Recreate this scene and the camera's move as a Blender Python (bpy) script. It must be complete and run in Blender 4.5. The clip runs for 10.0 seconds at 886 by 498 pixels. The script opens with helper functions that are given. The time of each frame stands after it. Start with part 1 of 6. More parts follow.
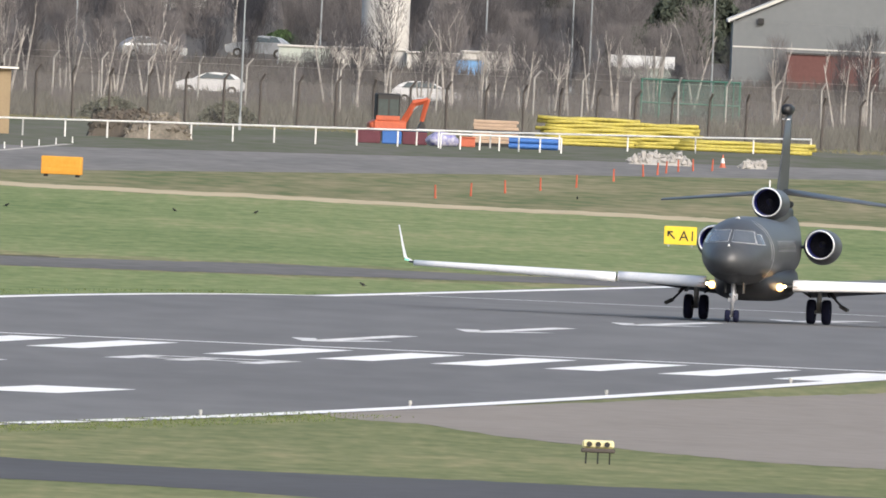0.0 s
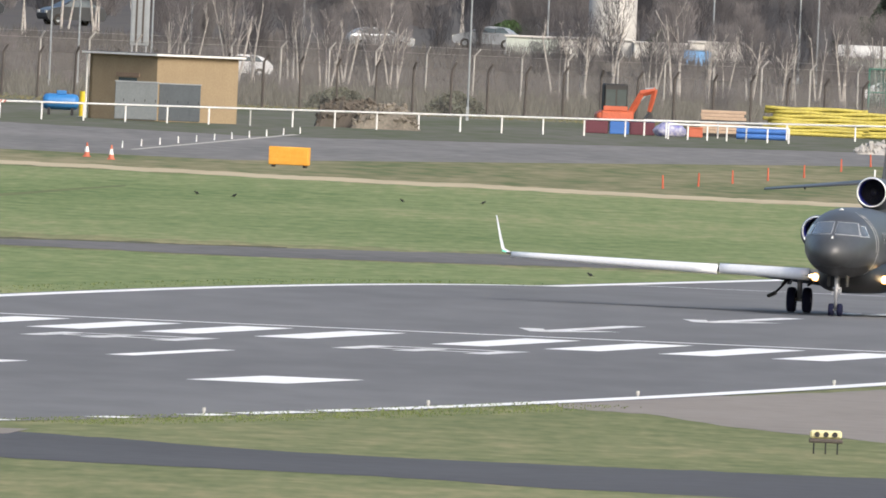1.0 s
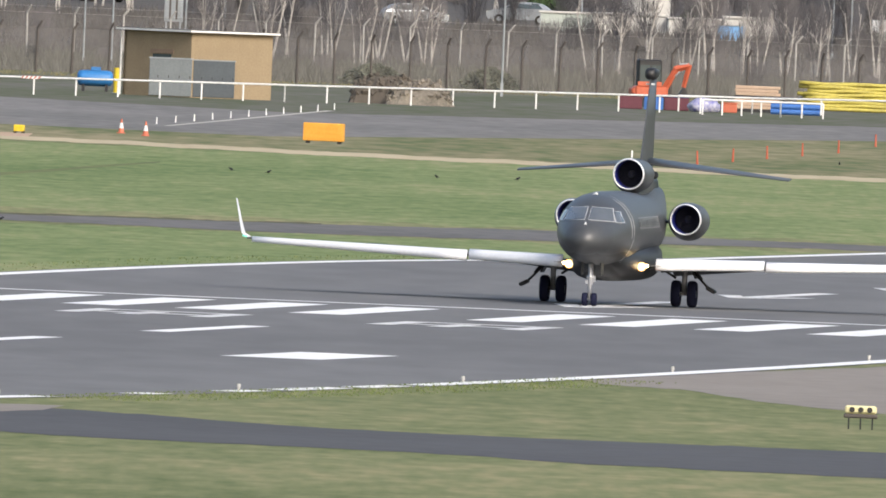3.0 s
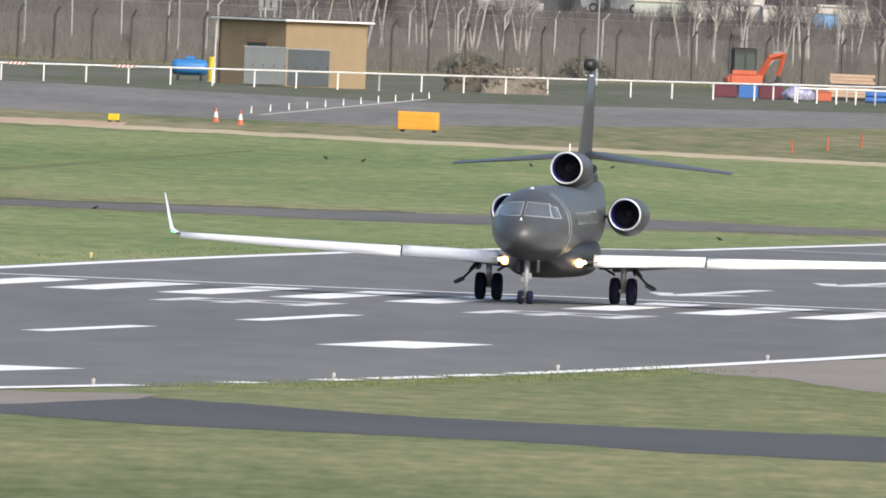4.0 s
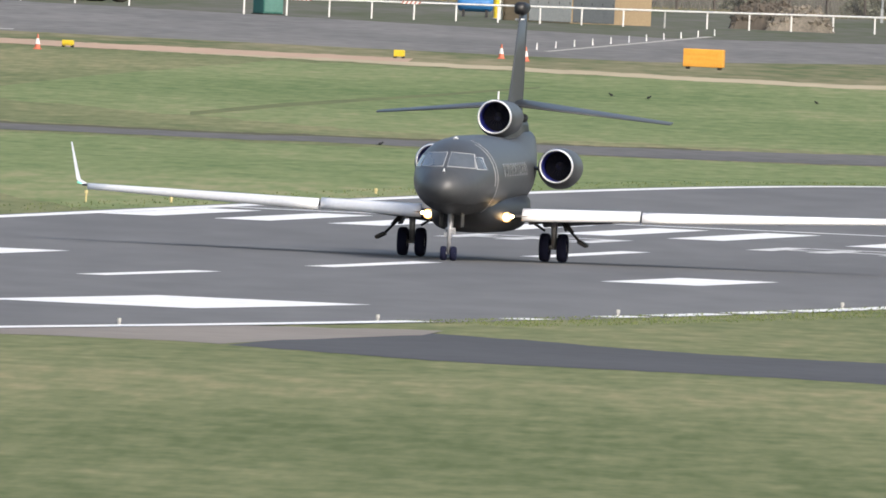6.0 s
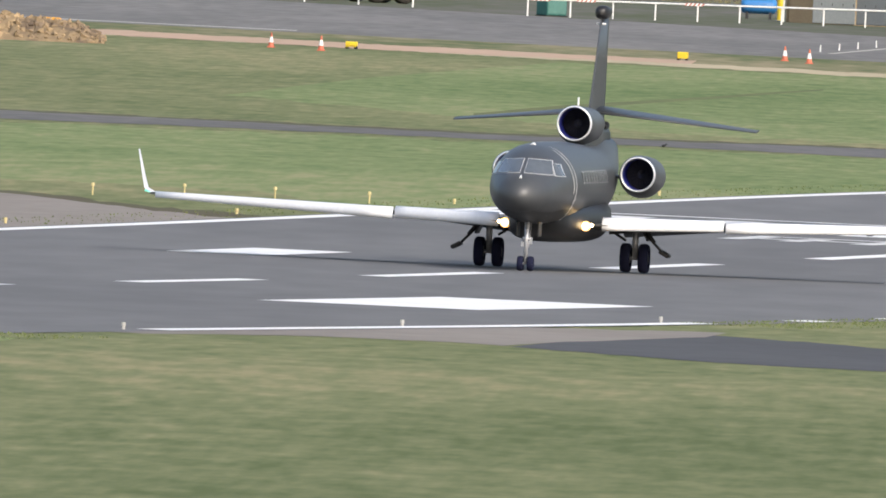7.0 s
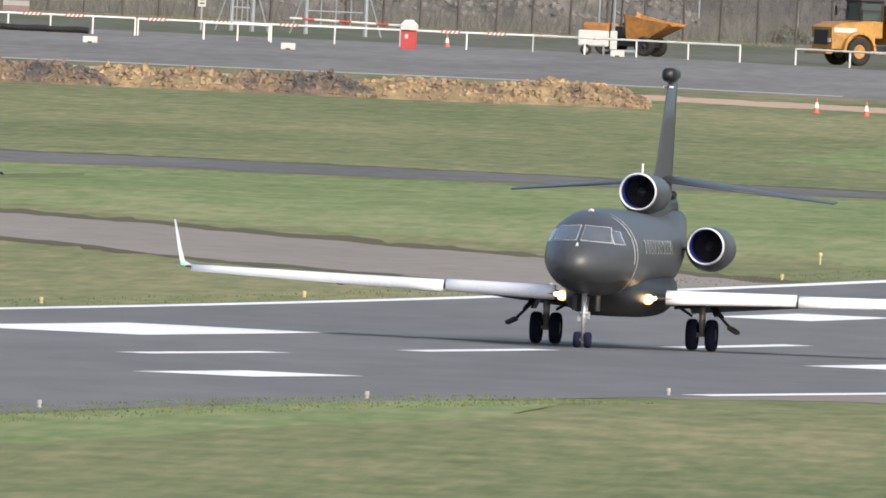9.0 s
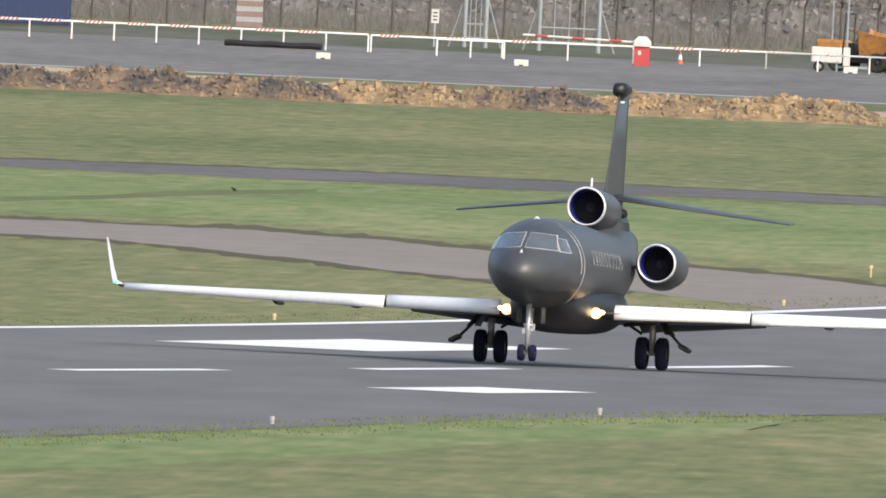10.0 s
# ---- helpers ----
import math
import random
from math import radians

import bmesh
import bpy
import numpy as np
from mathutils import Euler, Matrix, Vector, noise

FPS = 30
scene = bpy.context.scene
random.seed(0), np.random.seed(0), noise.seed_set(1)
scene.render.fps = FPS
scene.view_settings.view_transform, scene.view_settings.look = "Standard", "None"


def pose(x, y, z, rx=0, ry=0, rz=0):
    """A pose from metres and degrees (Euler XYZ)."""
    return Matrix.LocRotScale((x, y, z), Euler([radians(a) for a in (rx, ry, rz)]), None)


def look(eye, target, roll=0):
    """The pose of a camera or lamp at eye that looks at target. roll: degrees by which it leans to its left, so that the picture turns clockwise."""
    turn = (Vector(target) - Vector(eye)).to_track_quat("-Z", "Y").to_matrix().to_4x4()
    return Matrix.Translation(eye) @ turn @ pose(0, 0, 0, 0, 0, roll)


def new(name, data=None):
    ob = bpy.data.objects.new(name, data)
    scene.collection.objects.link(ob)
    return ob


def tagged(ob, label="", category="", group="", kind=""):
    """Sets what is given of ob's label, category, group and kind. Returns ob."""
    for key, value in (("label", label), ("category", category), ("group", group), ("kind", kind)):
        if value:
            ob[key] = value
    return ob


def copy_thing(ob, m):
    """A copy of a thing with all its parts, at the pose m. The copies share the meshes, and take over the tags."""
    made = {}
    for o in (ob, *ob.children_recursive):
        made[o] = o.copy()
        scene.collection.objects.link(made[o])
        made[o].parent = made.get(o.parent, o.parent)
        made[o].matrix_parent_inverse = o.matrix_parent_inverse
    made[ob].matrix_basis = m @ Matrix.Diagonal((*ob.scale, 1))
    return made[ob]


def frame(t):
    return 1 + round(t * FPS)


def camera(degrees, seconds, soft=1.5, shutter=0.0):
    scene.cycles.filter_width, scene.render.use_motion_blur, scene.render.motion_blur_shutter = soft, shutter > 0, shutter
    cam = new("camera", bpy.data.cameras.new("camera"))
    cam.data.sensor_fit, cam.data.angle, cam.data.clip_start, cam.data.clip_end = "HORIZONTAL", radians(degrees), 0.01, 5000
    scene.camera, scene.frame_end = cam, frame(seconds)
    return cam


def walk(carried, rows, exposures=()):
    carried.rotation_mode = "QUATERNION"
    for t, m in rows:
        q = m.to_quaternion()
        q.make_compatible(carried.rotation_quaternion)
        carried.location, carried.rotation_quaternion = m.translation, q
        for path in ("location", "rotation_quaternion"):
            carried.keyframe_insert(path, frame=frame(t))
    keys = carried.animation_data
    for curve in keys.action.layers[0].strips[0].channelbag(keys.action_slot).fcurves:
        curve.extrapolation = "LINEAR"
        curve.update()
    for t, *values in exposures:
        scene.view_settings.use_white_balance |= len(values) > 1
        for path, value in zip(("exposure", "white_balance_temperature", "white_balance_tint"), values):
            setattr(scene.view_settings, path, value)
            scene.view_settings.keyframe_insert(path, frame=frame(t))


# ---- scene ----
# ---- camera: a long lens on a tripod, 16 m above the field, panning after the jet ----
EYE_Z = 16.07
cam = camera(0.831, 10.0, soft=1.7)
# seconds, yaw to the left, pitch, lean
PAN = [
    (0.0, -0.1665, -0.3572, 2.49), (0.5, -0.0917, -0.3790, 2.48), (1.0, 0.0464, -0.3754, 2.45), (1.5, 0.0930, -0.3577, 2.45),
    (2.0, 0.1133, -0.3175, 2.44), (2.5, 0.0430, -0.3356, 2.40), (2.7, 0.0462, -0.3755, 2.37), (3.8, 0.1470, -0.4152, 2.33),
    (4.0, 0.1662, -0.4135, 2.31), (4.5, 0.2556, -0.4227, 2.27), (5.0, 0.3795, -0.4115, 2.32), (5.2, 0.3925, -0.4124, 2.38),
    (6.3, 0.4751, -0.5092, 2.55), (6.5, 0.5311, -0.5153, 2.58), (7.0, 0.6962, -0.4938, 2.58), (7.5, 0.8574, -0.4515, 2.62),
    (8.0, 0.9959, -0.4360, 2.58), (8.5, 1.1070, -0.4497, 2.60), (9.0, 1.2098, -0.4553, 2.62), (9.5, 1.3082, -0.4464, 2.58),
    (10.0, 1.4288, -0.4498, 2.65)]
walk(cam, [(t, pose(0, 0, EYE_Z, 90 + p, 0, y) @ pose(0, 0, 0, 0, 0, r)) for t, y, p, r in PAN])

# ---- light: thin bright overcast, the sun soft behind it ----
SUN_AZ, SUN_EL = 150.0, 34.0  # degrees from +y towards +x, and above the horizon
world = bpy.data.worlds.new("world")
scene.world = world
world.use_nodes = True
wn = world.node_tree.nodes
sky = wn.new("ShaderNodeTexSky")
sky.sky_type, sky.sun_disc = "NISHITA", False
sky.sun_elevation, sky.sun_rotation = radians(SUN_EL), radians(SUN_AZ)
sky.air_density, sky.dust_density, sky.ozone_density = 1.0, 4.0, 1.0
wn["Background"].inputs["Strength"].default_value = 0.13
world.node_tree.links.new(sky.outputs[0], wn["Background"].inputs["Color"])
sun = new("sun", bpy.data.lights.new("sun", "SUN"))
sun.data.energy, sun.data.angle, sun.data.color = 1.5, radians(14), (1.0, 0.97, 0.94)
sx, sy = math.sin(radians(SUN_AZ)), math.cos(radians(SUN_AZ))
sun.matrix_world = look((sx * 100, sy * 100, 100 * math.tan(radians(SUN_EL))), (0, 0, 0))
scene.view_settings.exposure = 0.82


# ---- materials ----
def mat(name, color, rough=0.6, metal=0.0, alt=None, scale=4.0, fine=40.0, bump=0.0, mix=0.6, emit=0.0, island=0.0, spec=0.5, stretch=None):
    """A surface of one colour broken up by a broad and a fine noise, towards alt."""
    m = bpy.data.materials.new(name)
    m.use_nodes = True
    nt = m.node_tree
    b = nt.nodes["Principled BSDF"]
    b.inputs["Roughness"].default_value, b.inputs["Metallic"].default_value = rough, metal
    b.inputs["Specular IOR Level"].default_value = spec
    if alt is None:
        alt = tuple(c * 0.72 for c in color)
    tc = nt.nodes.new("ShaderNodeTexCoord")
    mp = nt.nodes.new("ShaderNodeMapping")
    if stretch:
        mp.inputs["Scale"].default_value = stretch
    nt.links.new(tc.outputs["Object"], mp.inputs["Vector"])
    n1, n2 = nt.nodes.new("ShaderNodeTexNoise"), nt.nodes.new("ShaderNodeTexNoise")
    for n, s, d in ((n1, scale, 4), (n2, fine, 3)):
        n.inputs["Scale"].default_value, n.inputs["Detail"].default_value = s, d
        nt.links.new(mp.outputs[0], n.inputs["Vector"])
    add = nt.nodes.new("ShaderNodeMath")
    add.operation = "ADD"
    nt.links.new(n1.outputs[0], add.inputs[0])
    nt.links.new(n2.outputs[0], add.inputs[1])
    rg = nt.nodes.new("ShaderNodeMapRange")
    rg.inputs["From Min"].default_value, rg.inputs["From Max"].default_value = 0.75, 1.25
    rg.inputs["To Max"].default_value = mix
    nt.links.new(add.outputs[0], rg.inputs["Value"])
    mx = nt.nodes.new("ShaderNodeMix")
    mx.data_type = "RGBA"
    mx.inputs["A"].default_value, mx.inputs["B"].default_value = (*color, 1), (*alt, 1)
    nt.links.new(rg.outputs[0], mx.inputs["Factor"])
    out = mx.outputs["Result"]
    if island:
        geo = nt.nodes.new("ShaderNodeNewGeometry")
        hsv = nt.nodes.new("ShaderNodeHueSaturation")
        r2 = nt.nodes.new("ShaderNodeMapRange")
        r2.inputs["To Min"].default_value, r2.inputs["To Max"].default_value = 1 - island, 1 + island
        nt.links.new(geo.outputs["Random Per Island"], r2.inputs["Value"])
        nt.links.new(r2.outputs[0], hsv.inputs["Value"])
        nt.links.new(out, hsv.inputs["Color"])
        out = hsv.outputs["Color"]
    nt.links.new(out, b.inputs["Base Color"])
    if bump:
        bp = nt.nodes.new("ShaderNodeBump")
        bp.inputs["Strength"].default_value, bp.inputs["Distance"].default_value = bump, 0.02
        nt.links.new(n2.outputs[0], bp.inputs["Height"])
        nt.links.new(bp.outputs[0], b.inputs["Normal"])
    if emit:
        b.inputs["Emission Color"].default_value, b.inputs["Emission Strength"].default_value = (*color, 1), emit
    return m


GRASS_TONES = ((0.086, 0.109, 0.037), (0.160, 0.173, 0.078), (0.252, 0.228, 0.120))


def grass_material(name, tones):
    m = bpy.data.materials.new(name)
    m.use_nodes = True
    nt = m.node_tree
    b = nt.nodes["Principled BSDF"]
    b.inputs["Roughness"].default_value, b.inputs["Specular IOR Level"].default_value = 0.9, 0.15
    tc = nt.nodes.new("ShaderNodeTexCoord")
    facs = []
    for sc, size, det in (((1.0, 0.22, 1), 0.03, 3), ((1.0, 0.1, 1), 0.8, 4), ((1, 0.13, 1), 0.9, 6), ((1, 0.035, 1), 2.4, 5)):
        mp = nt.nodes.new("ShaderNodeMapping")
        mp.inputs["Scale"].default_value = sc
        nt.links.new(tc.outputs["Object"], mp.inputs["Vector"])
        n = nt.nodes.new("ShaderNodeTexNoise")
        n.inputs["Scale"].default_value, n.inputs["Detail"].default_value = size, det
        nt.links.new(mp.outputs[0], n.inputs["Vector"])
        facs.append(n)
    s1 = nt.nodes.new("ShaderNodeMath")
    s1.operation = "MULTIPLY_ADD"
    s1.inputs[1].default_value = 1.5
    nt.links.new(facs[0].outputs[0], s1.inputs[0])
    nt.links.new(facs[1].outputs[0], s1.inputs[2])
    s2 = nt.nodes.new("ShaderNodeMath")
    s2.operation = "MULTIPLY_ADD"
    s2.inputs[1].default_value = 1.2
    nt.links.new(facs[2].outputs[0], s2.inputs[0])
    nt.links.new(s1.outputs[0], s2.inputs[2])
    s3 = nt.nodes.new("ShaderNodeMath")  # tufts
    s3.operation = "MULTIPLY_ADD"
    s3.inputs[1].default_value = 0.9
    nt.links.new(facs[3].outputs[0], s3.inputs[0])
    nt.links.new(s2.outputs[0], s3.inputs[2])
    r = nt.nodes.new("ShaderNodeValToRGB")
    e = r.color_ramp.elements
    e[0].position, e[0].color = 0.0, (*tones[0], 1)
    e[1].position, e[1].color = 1.0, (*tones[2], 1)
    k = e.new(0.55)
    k.color = (*tones[1], 1)
    rg = nt.nodes.new("ShaderNodeMapRange")
    rg.inputs["From Min"].default_value, rg.inputs["From Max"].default_value = 1.72, 2.88
    nt.links.new(s3.outputs[0], rg.inputs["Value"])
    nt.links.new(rg.outputs[0], r.inputs["Fac"])
    nt.links.new(r.outputs["Color"], b.inputs["Base Color"])
    return m


GRASS = grass_material("mown_grass", GRASS_TONES)
LUSH = grass_material("lush_grass", ((0.096, 0.143, 0.046), (0.170, 0.209, 0.086), (0.262, 0.254, 0.132)))
ASPHALT = mat("runway_asphalt", (0.150, 0.149, 0.148), 0.85, alt=(0.106, 0.105, 0.105), scale=0.05, fine=0.45, stretch=(1, 0.1, 1), spec=0.3, mix=0.85)
TARMAC = mat("old_tarmac", (0.192, 0.183, 0.172), 0.9, alt=(0.122, 0.118, 0.111), scale=0.12, fine=0.9, stretch=(1, 0.1, 1), spec=0.25, mix=1.0)
DARK_TARMAC = mat("dark_tarmac", (0.078, 0.078, 0.082), 0.9, alt=(0.052, 0.052, 0.055), scale=0.1, fine=1.2, stretch=(1, 0.2, 1), spec=0.25)
WORN_TRACK = mat("worn_track_tarmac", (0.135, 0.130, 0.126), 0.9, alt=(0.085, 0.083, 0.078), scale=0.1, fine=1.0, stretch=(1, 0.15, 1), spec=0.25, mix=0.9)
CONCRETE = mat("brown_concrete", (0.24, 0.215, 0.19), 0.9, alt=(0.18, 0.16, 0.14), scale=0.1, fine=1.0, stretch=(1, 0.2, 1), spec=0.2)
SAND = mat("sand_track", (0.46, 0.39, 0.27), 0.95, alt=(0.34, 0.29, 0.19), scale=0.1, fine=0.8, stretch=(1, 0.2, 1), spec=0.1)
CLAY = mat("red_clay", (0.46, 0.33, 0.245), 0.95, alt=(0.36, 0.27, 0.19), scale=0.1, fine=0.8, stretch=(1, 0.2, 1), spec=0.1)
PAINT = mat("runway_paint", (0.80, 0.80, 0.79), 0.7, alt=(0.52, 0.52, 0.52), scale=0.3, fine=2.5, mix=0.45, spec=0.3)
WORN_PAINT = mat("worn_runway_paint", (0.76, 0.76, 0.75), 0.75, alt=(0.28, 0.28, 0.28), scale=0.5, fine=2.0, mix=0.75, spec=0.3)
MUD = mat("muddy_verge", (0.095, 0.082, 0.055), 0.95, alt=(0.10, 0.105, 0.052), scale=0.3, fine=2.0, stretch=(1, 0.2, 1), spec=0.1)
WORN_GRASS = mat("worn_damp_grass", (0.105, 0.118, 0.058), 0.95, alt=(0.15, 0.165, 0.075), scale=0.3, fine=1.5, stretch=(1, 0.15, 1), spec=0.1, mix=1.0)
GREY_PAINT = mat("dark_grey_aircraft_paint", (0.057, 0.061, 0.065), 0.42, alt=(0.042, 0.045, 0.049), scale=0.7, fine=5, mix=0.6)
BELLY = mat("near_black_airframe", (0.014, 0.0145, 0.016), 0.45, scale=0.7, fine=6)
ALU = mat("pale_bare_metal", (0.80, 0.81, 0.83), 0.45, 0.1, alt=(0.70, 0.71, 0.73), scale=1.5, fine=9)
WHITE_LINE = mat("white_coachline", (0.75, 0.75, 0.74), 0.5)
FRAME_GREY = mat("pale_grey_window_frame", (0.58, 0.59, 0.60), 0.5)
LIP = mat("polished_intake_lip", (0.93, 0.93, 0.94), 0.32, 0.6, alt=(0.85, 0.85, 0.87), scale=2, fine=9)
DUCT = mat("dark_intake_duct", (0.018, 0.025, 0.22), 0.45, scale=2, fine=9)
FAN = mat("fan_blades", (0.035, 0.037, 0.05), 0.5, 0.1)
SPINNER = mat("grey_spinner", (0.09, 0.095, 0.11), 0.5)
GLASS_DARK = mat("cockpit_glass", (0.10, 0.11, 0.12), 0.08, alt=(0.07, 0.08, 0.085), scale=1, fine=5, spec=0.8)
RUBBER = mat("tyre_rubber", (0.011, 0.013, 0.034), 0.9, spec=0.15, scale=4, fine=20)
STRUT = mat("gear_strut_metal", (0.46, 0.47, 0.5), 0.4, 0.5, scale=4, fine=20)
LAMP = mat("landing_lamp", (1.0, 0.78, 0.42), 0.3, emit=5.0)
LAMP_HALO = mat("warm_lamp_halo", (1.0, 0.55, 0.2), 0.3, emit=0.9)
NAV = mat("nav_lamp", (0.25, 0.75, 0.55), 0.3, emit=0.5)


# ---- mesh helpers ----
def part(name, bm, material, parent=None, label="", smooth=False):
    me = bpy.data.meshes.new(name)
    bmesh.ops.recalc_face_normals(bm, faces=bm.faces[:])
    bm.to_mesh(me)
    bm.free()
    me.materials.append(material)
    if smooth:
        me.polygons.foreach_set("use_smooth", [True] * len(me.polygons))
    ob = new(name, me)
    if parent:
        ob.parent = parent
    if label:
        ob["label"] = label
    return ob


def shared(name, me, parent, m):
    """Another object on the same mesh."""
    ob = new(name, me)
    ob.parent = parent
    ob.matrix_basis = m
    return ob


def thing(name, m, label, category, group=""):
    ob = new(name)
    ob.matrix_basis = m
    return tagged(ob, label, category, group)


def box(bm, x0, y0, z0, x1, y1, z1, bevel=0.0, m=None):
    mm = Matrix.Translation(((x0 + x1) / 2, (y0 + y1) / 2, (z0 + z1) / 2)) @ Matrix.Diagonal((x1 - x0, y1 - y0, z1 - z0, 1))
    r = bmesh.ops.create_cube(bm, size=1, matrix=(m @ mm) if m else mm)
    if bevel:
        ed = list({e for v in r["verts"] for e in v.link_edges})
        bmesh.ops.bevel(bm, geom=ed, offset=bevel, segments=1, affect="EDGES", profile=0.5)
    return bm


def tube(bm, a, b, r0, r1=None, n=8):
    a, b = Vector(a), Vector(b)
    r1 = r0 if r1 is None else r1
    q = (b - a).to_track_quat("Z", "Y").to_matrix().to_4x4()
    bmesh.ops.create_cone(bm, cap_ends=True, segments=n, radius1=r0, radius2=r1, depth=(b - a).length, matrix=Matrix.Translation((a + b) / 2) @ q)
    return bm


def loft(bm, rings, close=True, caps=True):
    vs = [[bm.verts.new(p) for p in r] for r in rings]
    n = len(rings[0])
    for a, b in zip(vs, vs[1:]):
        for i in range(n if close else n - 1):
            bm.faces.new((a[i], a[(i + 1) % n], b[(i + 1) % n], b[i]))
    if caps:
        bm.faces.new(vs[0][::-1])
        bm.faces.new(vs[-1])
    return bm


def lathe(bm, prof, origin=(0, 0, 0), n=28):
    """Turn a profile of (x, radius) about the x axis through origin."""
    ox, oy, oz = origin
    rings = [[(ox + x, oy + r * math.cos(2 * math.pi * i / n), oz + r * math.sin(2 * math.pi * i / n)) for i in range(n)] for x, r in prof]
    return loft(bm, rings, caps=False)


# ---- the ground: a field that swells a little along the runway ----
PSI = radians(5.892)
SP, CP = math.sin(PSI), math.cos(PSI)
START_Y = 1986.3


def swell(q):
    t = min(1.8, max(-2.2, (q - 200) / 200))
    return 0.41 * t * t + 0.031 * t ** 3 - 0.059 * t ** 4


def level(q):
    """The ground's height, in straight pieces of 10 m along the runway."""
    k = math.floor(q / 10)
    f = q / 10 - k
    return swell(k * 10) * (1 - f) + swell(k * 10 + 10) * f


def rw(q, w, dz=0.0):
    """Runway coordinates: q past the threshold towards the lens, w across to the near side."""
    return Vector((-q * SP + w * CP, START_Y - q * CP - w * SP, level(q) + dz))


def qw(x, y):
    return -x * SP - (y - START_Y) * CP, x * CP - (y - START_Y) * SP


def on_ground(x, y, dz=0.0):
    return Vector((x, y, level(qw(x, y)[0]) + dz))


def quad(bm, q0, q1, wa, wb, dz):
    """A patch from q0 to q1; wa and wb are (w at q0, w at q1) of its two sides."""
    st = [q0] + [k * 10 for k in range(math.floor(q0 / 10) + 1, math.ceil(q1 / 10))] + [q1]
    prev = None
    for q in st:
        f = (q - q0) / (q1 - q0)
        cur = [bm.verts.new(rw(q, wa[0] * (1 - f) + wa[1] * f, dz)), bm.verts.new(rw(q, wb[0] * (1 - f) + wb[1] * f, dz))]
        if prev:
            bm.faces.new((prev[0], cur[0], cur[1], prev[1]))
        prev = cur


def ragged(outline, amount, seed, step=0.4):
    """The outline with its long sides broken into uneven short ones."""
    out = []
    for (x0, y0), (x1, y1) in zip(outline, outline[1:] + outline[:1]):
        n = max(1, min(160, int(abs(x1 - x0) / step)))
        for i in range(n):
            x, y = x0 + (x1 - x0) * i / n, y0 + (y1 - y0) * i / n
            k = 0.8 * noise.noise(Vector((x * 0.45, y * 0.004, seed))) + 0.8 * noise.noise(Vector((x * 1.9, y * 0.01, seed + 4)))
            out.append((x, y + amount * k * (1 if i else 0)))
    return out


def patch(name, outline, material, dz, label, category="pavement", rag=0.0):
    """A flat paved area with its outline in x, y, draped on the field."""
    if rag:
        outline = ragged(outline, rag, len(outline) * 1.37 + dz * 100)
    bm = bmesh.new()
    f = bm.faces.new([bm.verts.new((x, y, 0)) for x, y in outline])
    qs = [qw(x, y)[0] for x, y in outline]
    n = Vector((-SP, -CP, 0))
    for k in range(math.floor(max(min(qs), -260) / 10), math.ceil(min(max(qs), 580) / 10) + 1):
        bmesh.ops.bisect_plane(bm, geom=bm.faces[:] + bm.edges[:] + bm.verts[:], plane_co=(-k * 10 * SP, START_Y - k * 10 * CP, 0), plane_no=n)
    for v in bm.verts:
        v.co.z = level(qw(v.co.x, v.co.y)[0]) + dz
    ob = part(name, bm, material)
    return tagged(ob, label, category, kind="structure")


def build_ground():
    bm = bmesh.new()
    st = [-2900] + [k * 10 for k in range(-26, 59)] + [4000]
    prev = None
    for q in st:
        cur = [bm.verts.new(rw(q, w)) for w in (-3000, 3000)]
        if prev:
            bm.faces.new((prev[0], cur[0], cur[1], prev[1]))
        prev = cur
    tagged(part("ground", bm, GRASS), "wide mown airfield grass, green with straw patches", "grass", kind="structure")


build_ground()

# ---- runway and its markings ----
bm = bmesh.new()
quad(bm, -520, 1200, (-23.4, -23.4), (22.9, 22.9), 0.012)
RUNWAY = tagged(part("runway", bm, ASPHALT), "grey asphalt runway with white paint markings", "runway", kind="structure")


def marking(name, pieces, material=PAINT):
    b = bmesh.new()
    for q0, q1, wa, wb in pieces:
        quad(b, q0, q1, wa, wb, 0.024)
    return part(name, b, material, RUNWAY)


def bar_mark(name, q0, q1, w0, w1, material=PAINT):
    return marking(name, [(q0, q1, (w0, w0), (w1, w1))], material)


bar_mark("edge_line", -380, 1100, -22.95, -22.05)
for q0, q1 in ((0, 246), (250, 262), (266, 283), (288, 296), (313, 319), (342, 466)):
    bar_mark("edge_line", q0, q1, 21.9, 22.8)
bar_mark("threshold_bar", -0.9, 0.9, -22.0, 21.8)
for sgn in (-1, 1):
    for k in range(6):
        wc = sgn * (2.85 + 3.65 * k)
        bar_mark("threshold_stripe", 7, 37, wc - 0.9, wc + 0.9)
for k in range(10):
    q0 = 80.9 + 58.66 * k
    bar_mark("centre_dash", q0, q0 + 29.3, -0.45, 0.45)
for q0, ln, w0, wd in ((154.1, 22.2, 9.22, 3.0), (288.9, 43.0, 9.05, 6.0), (452.1, 22.2, 9.22, 3.0)):
    for sgn in (-1, 1):
        a, b = sorted((sgn * w0, sgn * (w0 + wd)))
        bar_mark("aiming_block" if ln > 30 else "touchdown_block", q0, q0 + ln, a, b)
for qa in (-16, -70, -124, -182):  # arrows before the displaced threshold
    marking("arrow", [(qa - 10, qa, (-1.7, -0.3), (-0.9, 0.3)), (qa - 10, qa, (0.9, -0.3), (1.7, 0.3)), (qa - 31, qa - 3, (-0.4, -0.4), (0.4, 0.4))], WORN_PAINT)
bar_mark("start_line", -262.5, -261.5, -22, 22)
